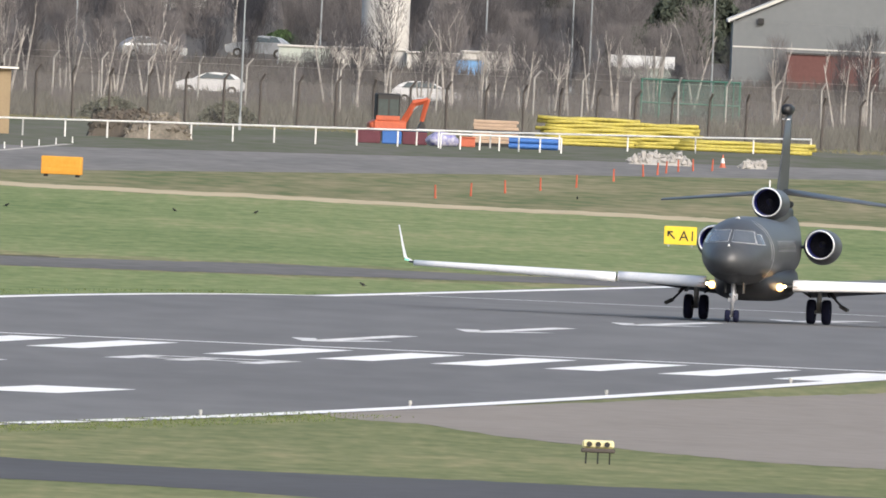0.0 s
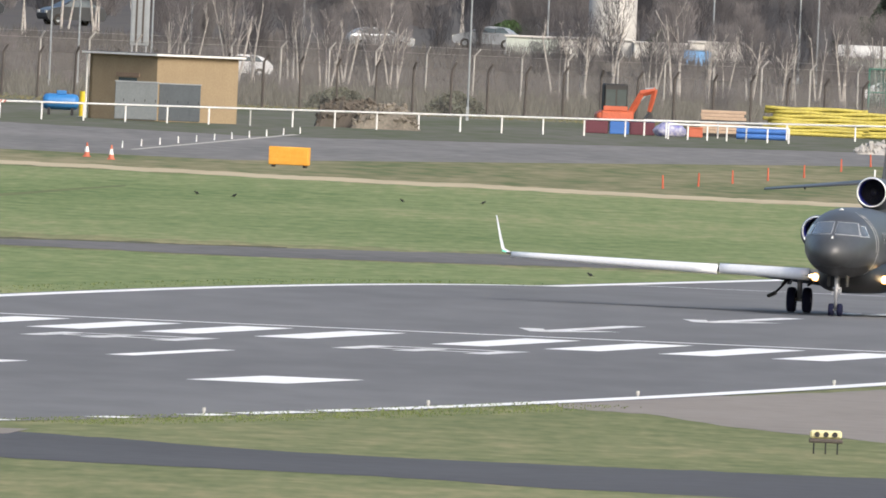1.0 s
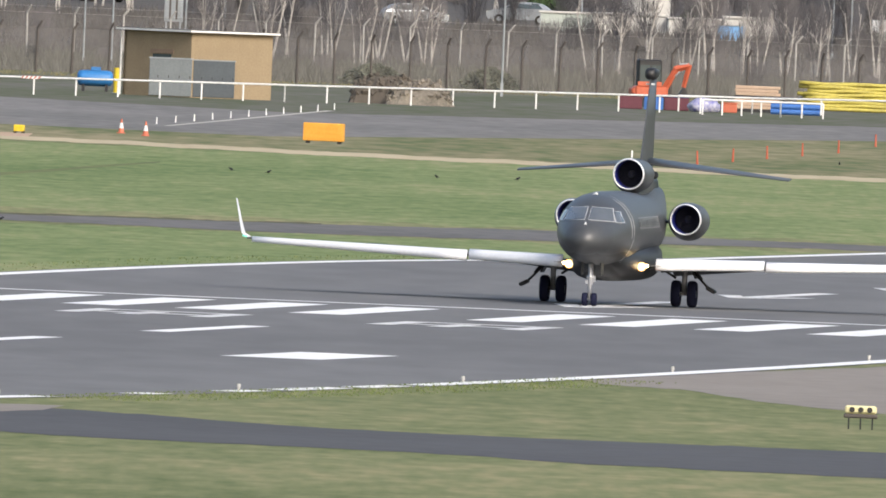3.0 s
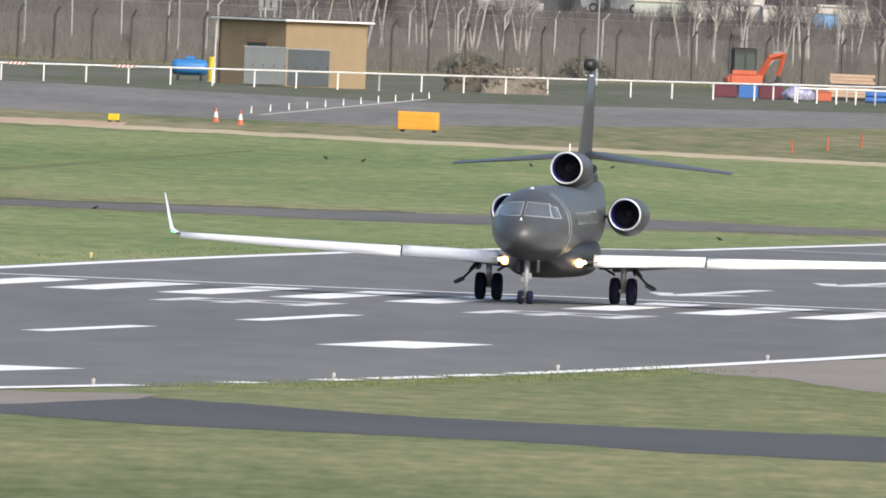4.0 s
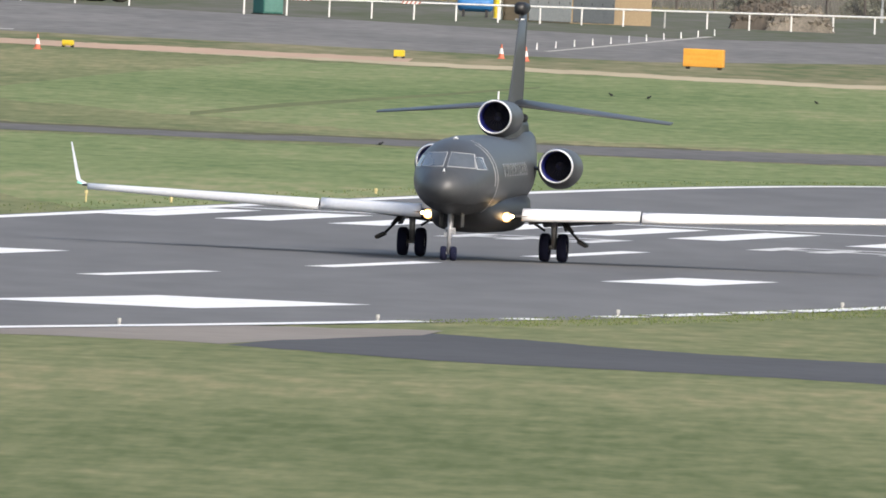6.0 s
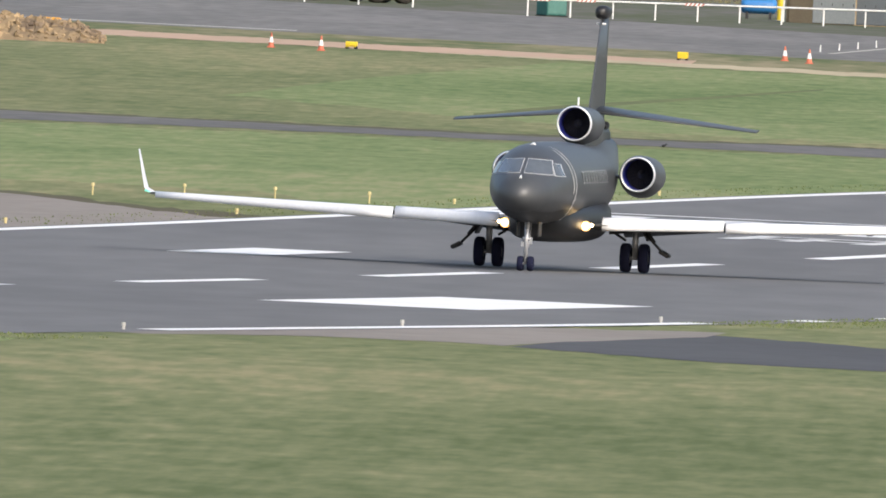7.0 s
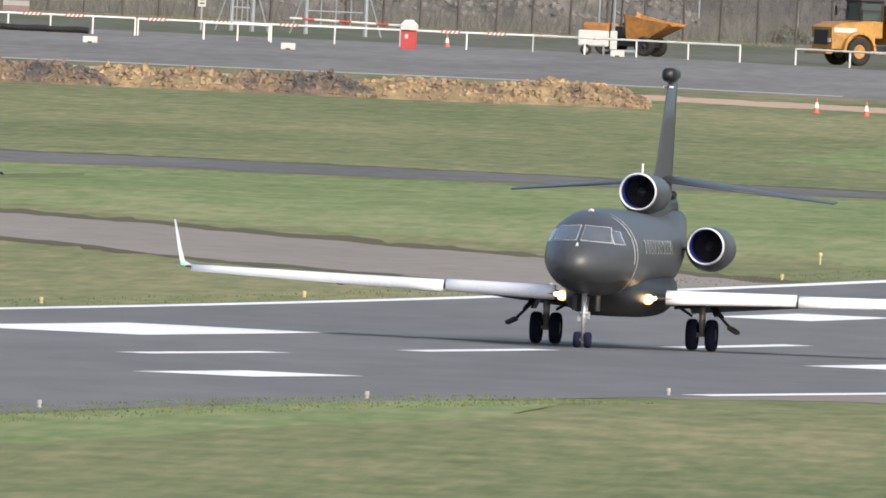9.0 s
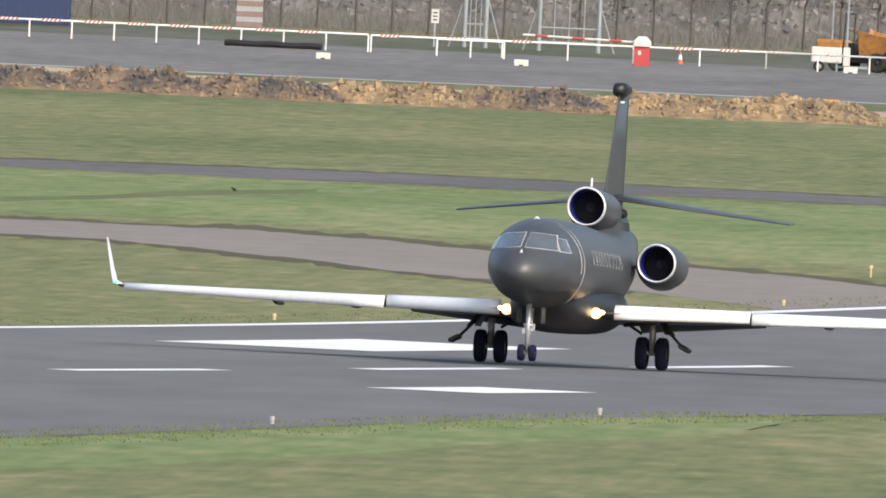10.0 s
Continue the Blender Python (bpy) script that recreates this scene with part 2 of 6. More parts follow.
for wc in (-6.1, 3.8):  # worn runway numerals, not legible
    for dq, w0, w1 in ((48, -2.5, -1.7), (51, -0.6, 0.2), (48, 1.7, 2.5)):
        bar_mark("numeral_stroke", dq, dq + 13 - (dq - 48), wc + w0, wc + w1, WORN_PAINT)
    for dq in (48, 55):
        bar_mark("numeral_stroke", dq, dq + 1.8, wc - 1.66, wc + 1.66, WORN_PAINT)

# ---- paved areas round the runway ----
patch("lush_verge", [tuple(rw(q, w)[:2]) for q, w in ((515, 22.9), (560, 22.9), (640, 22.9), (800, 22.9), (800, 32), (640, 30.5), (560, 29), (515, 25))], LUSH, 0.004, "lush green grass beside the runway", "grass", rag=9)
patch("lush_grass", [(-40, 2520), (-20, 2400), (90, 2392), (70, 2740), (22, 2818), (-12, 2868), (-30, 2880), (-36, 2700)], LUSH, 0.003, "lush green mown grass strip", "grass", rag=14)
# bare soil, and the shade of the far edge's lip painted as mud
patch("muddy_track_edge", [(-500, 2336), (-76, 2348), (-63, 2367), (-53, 2365), (-27, 2350), (-8, 2370), (-8, 2381), (-27, 2362), (-53, 2378), (-63, 2380), (-76, 2362), (-500, 2350)], MUD, 0.006, "bare muddy edge and shaded soil lip of the perimeter track", "ground", rag=8)
patch("service_road_far", [(-500, 2306), (-74, 2310), (-53, 2316), (-20, 2328), (-9, 2318), (0, 2332), (10, 2350), (40, 2345), (40, 2385), (8, 2384), (0, 2394), (-8, 2374), (-27, 2354), (-53, 2369), (-63, 2371), (-76, 2352), (-500, 2340)], WORN_TRACK, 0.010, "narrow dark tarmac perimeter track across the grass", "road", rag=4)
patch("taxiway_far", [(-300, 2180), (-110, 2035), (-63.9, 1986), (-60.3, 1984), (-56, 1964), (-51.7, 1942), (-48, 1921), (-41.3, 1899), (-34, 1850), (-18, 1850), (-31, 1925), (-36.9, 1962), (-40, 1974), (-44, 1986), (-48.5, 2003), (-54, 2026), (-58, 2036), (-65, 2034), (-110, 2108), (-300, 2290)], CONCRETE, 0.008, "worn brownish concrete taxiway joining the runway", "taxiway", rag=4)
patch("muddy_edge", [(-300, 2285), (-110, 2103), (-65, 2030), (-58, 2032), (-54, 2021), (-48.5, 1998), (-44, 1981), (-36.9, 1957), (-31, 1918), (-29, 1927), (-36.5, 1969), (-43.5, 1997), (-48.5, 2016), (-54, 2038), (-58, 2048), (-65, 2044), (-110, 2121), (-300, 2305)], MUD, 0.006, "bare muddy edge of the taxiway", "ground", rag=11)
patch("muddy_edge_near", [(-300, 2168), (-110, 2025), (-63.9, 1977), (-60.3, 1975), (-56, 1955), (-51.7, 1933), (-48, 1912), (-41.3, 1889), (-41.3, 1902), (-48, 1926), (-51.7, 1947), (-56, 1969), (-60.3, 1989), (-63.9, 1991), (-110, 2040), (-300, 2185)], MUD, 0.006, "bare muddy edge of the taxiway", "ground", rag=9)
patch("apron_near", [(25, 1960), (1.5, 1790), (2.3, 1771), (4.6, 1764), (7.1, 1730), (10.2, 1707), (13.2, 1684), (17.2, 1673), (50, 1400), (160, 1300), (160, 1960)], CONCRETE, 0.008, "brownish concrete turn-off beside the runway", "taxiway", rag=6)
patch("service_road_near", [(-12.6, 1600), (-9.8, 1591), (-7.5, 1576), (-5, 1565), (-2, 1560), (1, 1560), (5, 1559), (13.7, 1561), (60, 1565), (60, 1420), (14, 1460), (5, 1469), (0.9, 1475), (-1.5, 1485), (-4, 1489), (-6.5, 1492), (-10, 1493), (-12.3, 1499), (-14.5, 1510), (-16.7, 1519), (-15.6, 1550), (-13.5, 1578)], DARK_TARMAC, 0.007, "narrow dark tarmac track through the near grass", "road", rag=3)
patch("service_road_foreground", [(-70, 1160), (-18.8, 1149), (-14.8, 1146), (25, 1140), (25, 1075), (-70, 1090)], DARK_TARMAC, 0.007, "dark tarmac track across the nearest grass", "road", rag=2)
patch("turn_off_near", [(-12, 1612), (-12.4, 1590), (-13.5, 1576), (-15.6, 1548), (-16.9, 1522), (-19, 1527), (-21.5, 1526), (-24.8, 1511), (-40, 1470), (-60, 1480)], CONCRETE, 0.009, "small brownish concrete turn-off by the runway edge", "taxiway", rag=3)
patch("sand_track", [(-120, 3060), (-49, 2938), (-12, 2868), (22, 2818), (70, 2740), (70, 2772), (22, 2850), (-12, 2902), (-49, 2968), (-120, 3092)], SAND, 0.01, "pale sandy track along the grass", "track", rag=8)
patch("wheel_track", [(-29.1, 2476), (-26.5, 2550), (-23.5, 2612), (-20.4, 2677), (-16.7, 2758), (-16.6, 2749), (-20.2, 2660), (-23.3, 2592), (-26.2, 2527), (-28.8, 2451)], WORN_GRASS, 0.0055, "darker worn wheel track across the grass", "ground", rag=5)
patch("wheel_track", [(-68.1, 2114), (-65.4, 2154), (-64.2, 2236), (-61.3, 2267), (-60.9, 2252), (-62.6, 2180), (-64.8, 2133), (-67.6, 2097)], WORN_GRASS, 0.0055, "darker damp streak in the grass", "ground", rag=5)
patch("lush_field", [(-140, 2160), (-66, 2064), (-58, 2068), (-46, 2024), (-30, 2004), (-20, 1900), (30, 2000), (45, 2340), (0, 2325), (-18, 2310), (-60, 2300), (-140, 2290)], LUSH, 0.0035, "lush green mown grass between track and taxiway", "grass", rag=10)
patch("clay_strip", [(-66, 2962), (-44, 2928), (-36, 2915), (-24, 2918), (-24, 2950), (-36, 2962), (-46, 2978), (-66, 3010)], CLAY, 0.018, "bare reddish clay strip beside the track", "ground", rag=8)
patch("apron_far", [(-400, 3060), (-62, 3066), (-13, 3012), (16, 3200), (60, 3420), (60, 3480), (16, 3362), (-13, 3262), (-36, 3330), (-70, 3420), (-400, 3440)], TARMAC, 0.01, "old grey tarmac apron beyond the grass", "apron")


# ---- the business jet ----
D0 = 9.4  # the main wheels' distance behind the nose wheels


def at(d, y, z):
    """d metres behind the nose wheels, y to the jet's left."""
    return Vector((D0 - d, y, z))


HULL = [(-2.62, 2.15, 0.05, 0.05), (-2.58, 2.15, 0.2, 0.18), (-2.45, 2.16, 0.40, 0.35), (-2.15, 2.18, 0.64, 0.55), (-1.7, 2.21, 0.83, 0.71), (-1.1, 2.27, 0.98, 0.88),
        (-0.4, 2.35, 1.11, 1.09), (0.4, 2.4, 1.2, 1.22), (1.4, 2.42, 1.26, 1.28), (3.0, 2.42, 1.28, 1.31), (8.0, 2.42, 1.28, 1.29), (12.0, 2.42, 1.22, 1.19),
        (14.5, 2.64, 1.0, 0.98), (17.0, 3.0, 0.72, 0.8), (19.5, 3.35, 0.4, 0.45), (20.9, 3.5, 0.16, 0.2)]


def hull(d):
    ds = [h[0] for h in HULL]
    return [float(np.interp(d, ds, [h[k] for h in HULL])) for k in (1, 2, 3)]


def hull_d(y, z):
    """Where the nose's skin lies at that width and height."""
    for k in range(400):
        d = -2.62 + k * 0.012
        zc, ry, rz = hull(d)
        if (y / ry) ** 2 + ((z - zc) / rz) ** 2 <= 1:
            return d
    return 2.0


def ellipse_ring(d, zc, ry, rz, n=32, low=1.0):
    return [at(d, ry * math.cos(2 * math.pi * i / n), zc + rz * math.sin(2 * math.pi * i / n) * (low if 2 * i > n else 1)) for i in range(n)]


def square_ring(d, zc, ry, rz, n=28):
    """A ring with flattened sides and bottom."""
    out = []
    for i in range(n):
        c, s = math.cos(2 * math.pi * i / n), math.sin(2 * math.pi * i / n)
        out.append(at(d, ry * math.copysign(abs(c) ** 0.68, c), zc + rz * math.copysign(abs(s) ** 0.68, s)))
    return out


def airfoil(d, y, z, chord, thick, tilt=0.0, n=9):
    """A closed wing section with its leading edge at d, y, z."""
    up, lo = [], []
    for i in range(n):
        s = (i / (n - 1)) ** 1.6
        t = thick * 2.6 * (0.2969 * math.sqrt(s) - 0.126 * s - 0.3516 * s * s + 0.2843 * s ** 3 - 0.1015 * s ** 4)
        c = z - tilt * s * chord
        up.append(at(d + s * chord, y, c + t * 1.1 + 0.004))
        lo.append(at(d + s * chord, y, c - t * 0.7 - 0.004))
    return up + lo[:0:-1]


def span_sections(a, b, n):
    return [tuple(x * (1 - i / n) + y * i / n for x, y in zip(a, b)) for i in range(n + 1)]


GEAR = []  # both main legs and the nose leg, which stretch as the wings take the weight
WHEELS = []  # wheels that turn, with their resting poses


def wheel(name, parent, d, y, r, width):
    b = bmesh.new()
    h = width / 2
    prof = [(-h * 0.7, r * 0.55), (-h, r * 0.66), (-h, r * 0.86), (-h * 0.7, r * 0.97), (0, r), (h * 0.7, r * 0.97), (h, r * 0.86), (h, r * 0.66), (h * 0.7, r * 0.55)]
    lathe(b, prof, n=24)
    m = pose(D0 - d, y, r, 0, 0, 90)
    w = new(name)
    w.parent = parent
    w.matrix_basis = m
    WHEELS.append((w, m))
    part("tyre", b, RUBBER, w, smooth=True)
    b = bmesh.new()
    lathe(b, [(-h * 0.6, 0.02), (-h * 0.72, r * 0.2), (-h * 0.45, r * 0.45), (-h * 0.7, r * 0.56), (h * 0.7, r * 0.56), (h * 0.45, r * 0.45), (h * 0.72, r * 0.2), (h * 0.6, 0.02)], n=20)
    part("rim", b, STRUT, w, smooth=True)


def nacelle(jet, name, d, y, z, r, fat, length):
    """An engine pod: a polished lip of radius r before a fatter, slightly drooping cowl."""
    b = bmesh.new()
    rings = []
    for x, rr, drop in ((0.10, r, 0.0), (0.3, r + (fat - r) * 0.5, 0.02), (0.6, r + (fat - r) * 0.85, 0.05), (1.0, fat, 0.08), (1.5, fat, 0.08), (length * 0.7, fat * 0.9, 0.06), (length, fat * 0.66, 0.04), (length, fat * 0.56, 0.04), (length - 0.5, fat * 0.5, 0.04)):
        rings.append([at(d + x, y + rr * math.cos(2 * math.pi * i / 36), z - drop + rr * math.sin(2 * math.pi * i / 36)) for i in range(36)])
    loft(b, rings, caps=False)
    n = part(name, b, GREY_PAINT, jet, smooth=True)
    b = bmesh.new()
    lathe(b, [(-0.10, r * 1.002), (-0.04, r * 0.99), (0.0, r * 0.955), (0.01, r * 0.93), (-0.01, r * 0.905), (-0.06, r * 0.885), (-0.14, r * 0.875)], at(d, y, z), 36)
    part("intake_lip", b, LIP, n, "bright polished metal intake lip", smooth=True)
    b = bmesh.new()
    lathe(b, [(-0.14, r * 0.874), (-0.35, r * 0.86), (-0.9, r * 0.86), (-1.3, r * 0.84)], at(d, y, z))
    part("intake_duct", b, DUCT, n, smooth=True)
    b = bmesh.new()
    lathe(b, [(-1.2, r * 0.85), (-1.201, 0.01)], at(d, y, z))
    part("fan", b, FAN, n)
    for k in range(20):
        a = 2 * math.pi * k / 20
        b = bmesh.new()
        ring = []
        for rr, tw in ((0.2, 0.03), (0.82, 0.16)):
            for sd in (-1, 1):
                aa = a + sd * tw
                ring.append(b.verts.new(at(d, y, z) + Vector((-1.1 - 0.06 * sd, r * rr * math.cos(aa), r * rr * math.sin(aa)))))
        b.faces.new((ring[0], ring[1], ring[3], ring[2]))
        part("fan_blade", b, FAN, n)
    b = bmesh.new()
    lathe(b, [(-0.82, 0.01), (-0.9, r * 0.12), (-1.12, r * 0.26)], at(d, y, z), 20)
    part("spinner", b, SPINNER, n, smooth=True)
    return n


def build_jet():
    jet = thing("business_jet", pose(0, 0, 0), "dark grey three-engined business jet with bright leading edges", "jet aircraft")
    b = bmesh.new()
    ds = sorted({h[0] for h in HULL} | {-2.52, -2.3, -1.95, -1.4, -0.75, 0.0, 0.9, 2.2})
    loft(b, [ellipse_ring(d, *hull(d), low=0.86) for d in ds])
    part("fuselage", b, GREY_PAINT, jet, smooth=True)
    # near-black shell over the hull's lower sector, widening behind the nose
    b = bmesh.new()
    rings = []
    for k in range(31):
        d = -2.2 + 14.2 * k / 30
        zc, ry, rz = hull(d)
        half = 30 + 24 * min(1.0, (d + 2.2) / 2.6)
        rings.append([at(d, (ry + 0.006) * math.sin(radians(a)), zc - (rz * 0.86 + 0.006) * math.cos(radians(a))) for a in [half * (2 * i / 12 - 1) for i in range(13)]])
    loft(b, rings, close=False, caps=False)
    part("underside", b, BELLY, jet, "near-black underside", smooth=True)
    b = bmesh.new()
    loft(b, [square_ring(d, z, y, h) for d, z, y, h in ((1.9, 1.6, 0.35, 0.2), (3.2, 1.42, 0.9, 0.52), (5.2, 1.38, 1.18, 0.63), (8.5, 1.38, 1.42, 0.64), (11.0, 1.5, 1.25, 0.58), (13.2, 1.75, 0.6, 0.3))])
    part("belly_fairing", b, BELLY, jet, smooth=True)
    # cockpit panes with their pale frames
    for y0, y1, z0, z1, dz in ((-0.82, -0.07, 2.84, 3.24, 0.06), (0.07, 0.82, 2.84, 3.24, 0.06), (0.88, 1.08, 2.84, 3.17, 0.08), (-1.08, -0.88, 2.84, 3.17, 0.08)):
        for nm, g, off, ma in (("window_frame", 0.015, 0.010, FRAME_GREY), ("windscreen_pane", 0.0, 0.024, GLASS_DARK)):
            b = bmesh.new()
            rows = []
            for j in range(6):
                z = z0 - g + (z1 - z0 + 2 * g) * j / 5
                squeeze = 1 - 0.15 * j / 5 * (1 if max(abs(y0), abs(y1)) < 0.85 else 1.1)
                row = []
                for i in range(7):
                    y = (y0 - g + (y1 - y0 + 2 * g) * i / 6)
                    y = y * squeeze if min(abs(y0), abs(y1)) > 0.05 else y
                    zl = z - dz * abs(y)
                    row.append(at(hull_d(y, zl) - off, y * (1 + off * 0.4), zl + off * 0.5))
                rows.append(row)
            loft(b, rows, close=False, caps=False)
            part(nm, b, ma, jet, smooth=True)
    # white coachline round the door frame, small cabin windows, roof light
    for d0, a0, a1, half in ((1.05, -50, 70, 0.06), (0.62, -8, 62, 0.07)):
        b = bmesh.new()
        rings = []
        for k in range(25):
            a = radians(a0 + (a1 - a0) * k / 24)
            d = d0 + 0.35 * math.cos(a * 1.2)
            zc, ry, rz = hull(d)
            rings.append([at(d + s * half, (ry + 0.008) * math.cos(a), zc + (rz + 0.008) * math.sin(a)) for s in (-1, 1)])
        loft(b, rings, close=False, caps=False)
        part("door_coachline", b, WHITE_LINE, jet, "thin white line round the cabin door")
    for sgn in (-1, 1):
        for k in range(10):
            d = 3.2 + 0.68 * k
            b = bmesh.new()
            zc, ry, rz = hull(d)
            g = []
            for i in range(12):
                a = 2 * math.pi * i / 12
                z = 2.72 + 0.17 * math.sin(a)
                y = ry * math.sqrt(max(0, 1 - ((z - zc) / rz) ** 2)) + 0.012
                g.append(b.verts.new(at(d + 0.15 * math.cos(a), sgn * y, z)))
            b.faces.new(g)
            cw = part("cabin_window", b, GLASS_DARK, jet)
            # window frame, its glint put into the pale colour
            b = bmesh.new()
            rim = []
            for i in range(12):
                a = 2 * math.pi * i / 12
                ring = []
                for e in (0.0, 0.035):
                    z = 2.72 + (0.17 + e) * math.sin(a)
                    y = ry * math.sqrt(max(0, 1 - ((z - zc) / rz) ** 2)) + 0.016
                    ring.append(at(d + (0.15 + e) * math.cos(a), sgn * y, z))
                rim.append(ring)
            loft(b, rim + rim[:1], close=False, caps=False)
            part("window_rim", b, FRAME_GREY, cw, "window rim coloured pale for its glint")
    b = bmesh.new()
    tube(b, at(0.7, 0, 3.58), at(0.8, 0, 3.68), 0.12, 0.05)
    part("roof_light", b, WHITE_LINE, jet)
    for sgn in (-1, 1):
        b = bmesh.new()
        tube(b, at(-1.9, sgn * 0.3, 2.55), at(-2.15, sgn * 0.4, 2.5), 0.03, 0.015)
        part("nose_probe", b, WHITE_LINE, jet)
    b = bmesh.new()
    tube(b, at(hull_d(0, 2.68) - 0.02, 0.0, 2.66), at(hull_d(0, 2.74) - 0.02, 0.0, 2.76), 0.05, 0.015)
    part("nose_marking", b, WHITE_LINE, jet)
    # wings
    for sgn, side in ((1, "left"), (-1, "right")):
        secs = span_sections((5.3, 1.1, 1.28, 6.2, 0.56), (8.62, 4.95, 1.40, 3.7, 0.36), 3) + span_sections((8.62, 4.95, 1.40, 3.7, 0.36), (13.3, 12.85, 1.57, 1.3, 0.12), 5)[1:]
        b = bmesh.new()
        loft(b, [airfoil(d + 0.12, sgn * y, z, c, t, 0.03) for d, y, z, c, t in secs])
        wing = part("wing", b, GREY_PAINT, jet, smooth=True)
        for (da, ya, za, ta), (db, yb, zb, tb) in (((5.85, 1.55, 1.30, 0.40), (8.28, 4.9, 1.37, 0.33)), ((8.2, 4.97, 1.33, 0.35), (12.95, 12.62, 1.52, 0.18))):
            b = bmesh.new()
            rings = []
            for i in range(9):
                f = i / 8
                d, y, z, t = da + (db - da) * f, ya + (yb - ya) * f, za + (zb - za) * f, ta + (tb - ta) * f
                rings.append([at(d + u * t, sgn * y, z + v * t) for u, v in ((0.95, 0.62), (0.45, 0.55), (0.12, 0.32), (0.0, 0.0), (0.06, -0.28), (0.25, -0.42), (0.5, -0.4), (0.5, 0.0))])
            loft(b, rings)
            part("slat", b, ALU, wing, "bright bare-metal leading-edge slat", smooth=True)
        for (da, ya, za), (db, yb, zb) in (((10.6, 1.6, 1.24), (12.1, 4.8, 1.46)), ((11.4, 4.9, 1.42), (13.4, 8.8, 1.52))):
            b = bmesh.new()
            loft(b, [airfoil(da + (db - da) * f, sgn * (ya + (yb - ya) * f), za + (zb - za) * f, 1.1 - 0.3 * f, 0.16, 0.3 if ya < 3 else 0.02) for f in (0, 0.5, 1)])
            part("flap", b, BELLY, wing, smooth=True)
        for y in (2.9, 6.4, 8.6):
            b = bmesh.new()
            d = 9.6 + y * 0.42
            loft(b, [ellipse_ring(dd, z, r, r * 1.3, 10) for dd, z, r in ((d, 1.36, 0.03), (d + 0.6, 1.33, 0.06), (d + 1.5, 1.33, 0.07), (d + 2.2, 1.31, 0.03))])
            bmesh.ops.translate(b, verts=b.verts[:], vec=(0, sgn * y, 0))
            part("flap_fairing", b, BELLY, wing, smooth=True)
        b = bmesh.new()
        loft(b, [airfoil(d, sgn * y, z, c, t) for d, y, z, c, t in ((13.2, 12.8, 1.60, 1.3, 0.08), (13.6, 13.03, 1.71, 1.1, 0.035), (14.0, 13.15, 2.05, 0.85, 0.025), (14.5, 13.36, 2.84, 0.4, 0.02))])
        wl = part("winglet", b, ALU, wing, "upturned bright wing tip", smooth=True)
        b = bmesh.new()
        tube(b, at(13.12, sgn * 12.82, 1.62), at(13.3, sgn * 12.95, 1.64), 0.035)
        part("navigation_light", b, NAV, wing)
        # landing light in the root
        b = bmesh.new()
        bmesh.ops.create_uvsphere(b, u_segments=14, v_segments=8, radius=1, matrix=Matrix.Translation(at(4.7, sgn * 1.2, 1.27)) @ Matrix.Diagonal((0.1, 0.105, 0.105, 1)))
        lamp = part("landing_light", b, LAMP, jet, "glowing warm landing light", smooth=True)
        b = bmesh.new()
        bmesh.ops.create_uvsphere(b, u_segments=10, v_segments=6, radius=1, matrix=Matrix.Translation(at(4.76, sgn * 1.36, 1.30)) @ Matrix.Diagonal((0.05, 0.08, 0.06, 1)))
        part("lamp_glass", b, LAMP, lamp, smooth=True)
        # the lamp's warm halo, built as an emissive ring around it
        b = bmesh.new()
        lathe(b, [(-0.12, 0.15), (0.0, 0.15), (0.02, 0.135), (0.0, 0.118), (-0.1, 0.108)], at(4.72, sgn * 1.2, 1.27), 18)
        part("lamp_bezel", b, LAMP_HALO, lamp, smooth=True)
        # engine and pylon
        n = nacelle(jet, "side_engine", 11.6, sgn * 1.90, 2.79, 0.53, 0.63, 3.6)
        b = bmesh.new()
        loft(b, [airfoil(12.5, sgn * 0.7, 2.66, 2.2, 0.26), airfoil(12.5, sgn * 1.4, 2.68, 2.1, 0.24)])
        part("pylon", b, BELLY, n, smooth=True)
        # tailplane
        b = bmesh.new()
        loft(b, [airfoil(15.7, sgn * 0.05, 4.53, 2.9, 0.28, -0.06), airfoil(19.1, sgn * 4.53, 4.11, 1.1, 0.1, -0.06)])
        part("tailplane", b, GREY_PAINT, jet, smooth=True)
        # main gear
        g = new("main_gear")
        g.parent = jet
        GEAR.append(g)
        for dy in (-0.27, 0.27):
            wheel("main_wheel", g, 9.4, sgn * 2.18 + dy, 0.44, 0.3)
        b = bmesh.new()
        tube(b, at(9.4, sgn * 2.18, 0.44), at(9.35, sgn * 2.18, 1.5), 0.085, 0.11, 10)
        tube(b, at(9.4, sgn * 2.18 - 0.3, 0.44), at(9.4, sgn * 2.18 + 0.3, 0.44), 0.06)
        part("strut", b, STRUT, g, smooth=True)
        b = bmesh.new()
        tube(b, at(9.3, sgn * 2.25, 1.25), at(9.2, sgn * 1.4, 1.15), 0.045)
        tube(b, at(9.3, sgn * 1.9, 0.95), at(9.2, sgn * 1.5, 1.2), 0.04)
        part("brace", b, BELLY, g)
        b = bmesh.new()
        mm = Matrix.Translation(at(9.5, sgn * 2.48, 1.16)) @ pose(0, 0, 0, sgn * 24, 0, 0)
        box(b, -0.5, -0.025, -0.22, 0.5, 0.025, 0.2, 0.015, mm)
        part("gear_door", b, BELLY, g)
        b = bmesh.new()
        tube(b, at(9.15, sgn * 2.42, 1.26), at(9.1, sgn * 2.98, 0.68), 0.04)
        tube(b, at(9.15, sgn * 2.5, 1.28), at(9.12, sgn * 2.78, 0.92), 0.055)
        mm = Matrix.Translation(at(9.1, sgn * 3.1, 0.6)) @ pose(0, 0, 0, -sgn * 28, 0, 0)
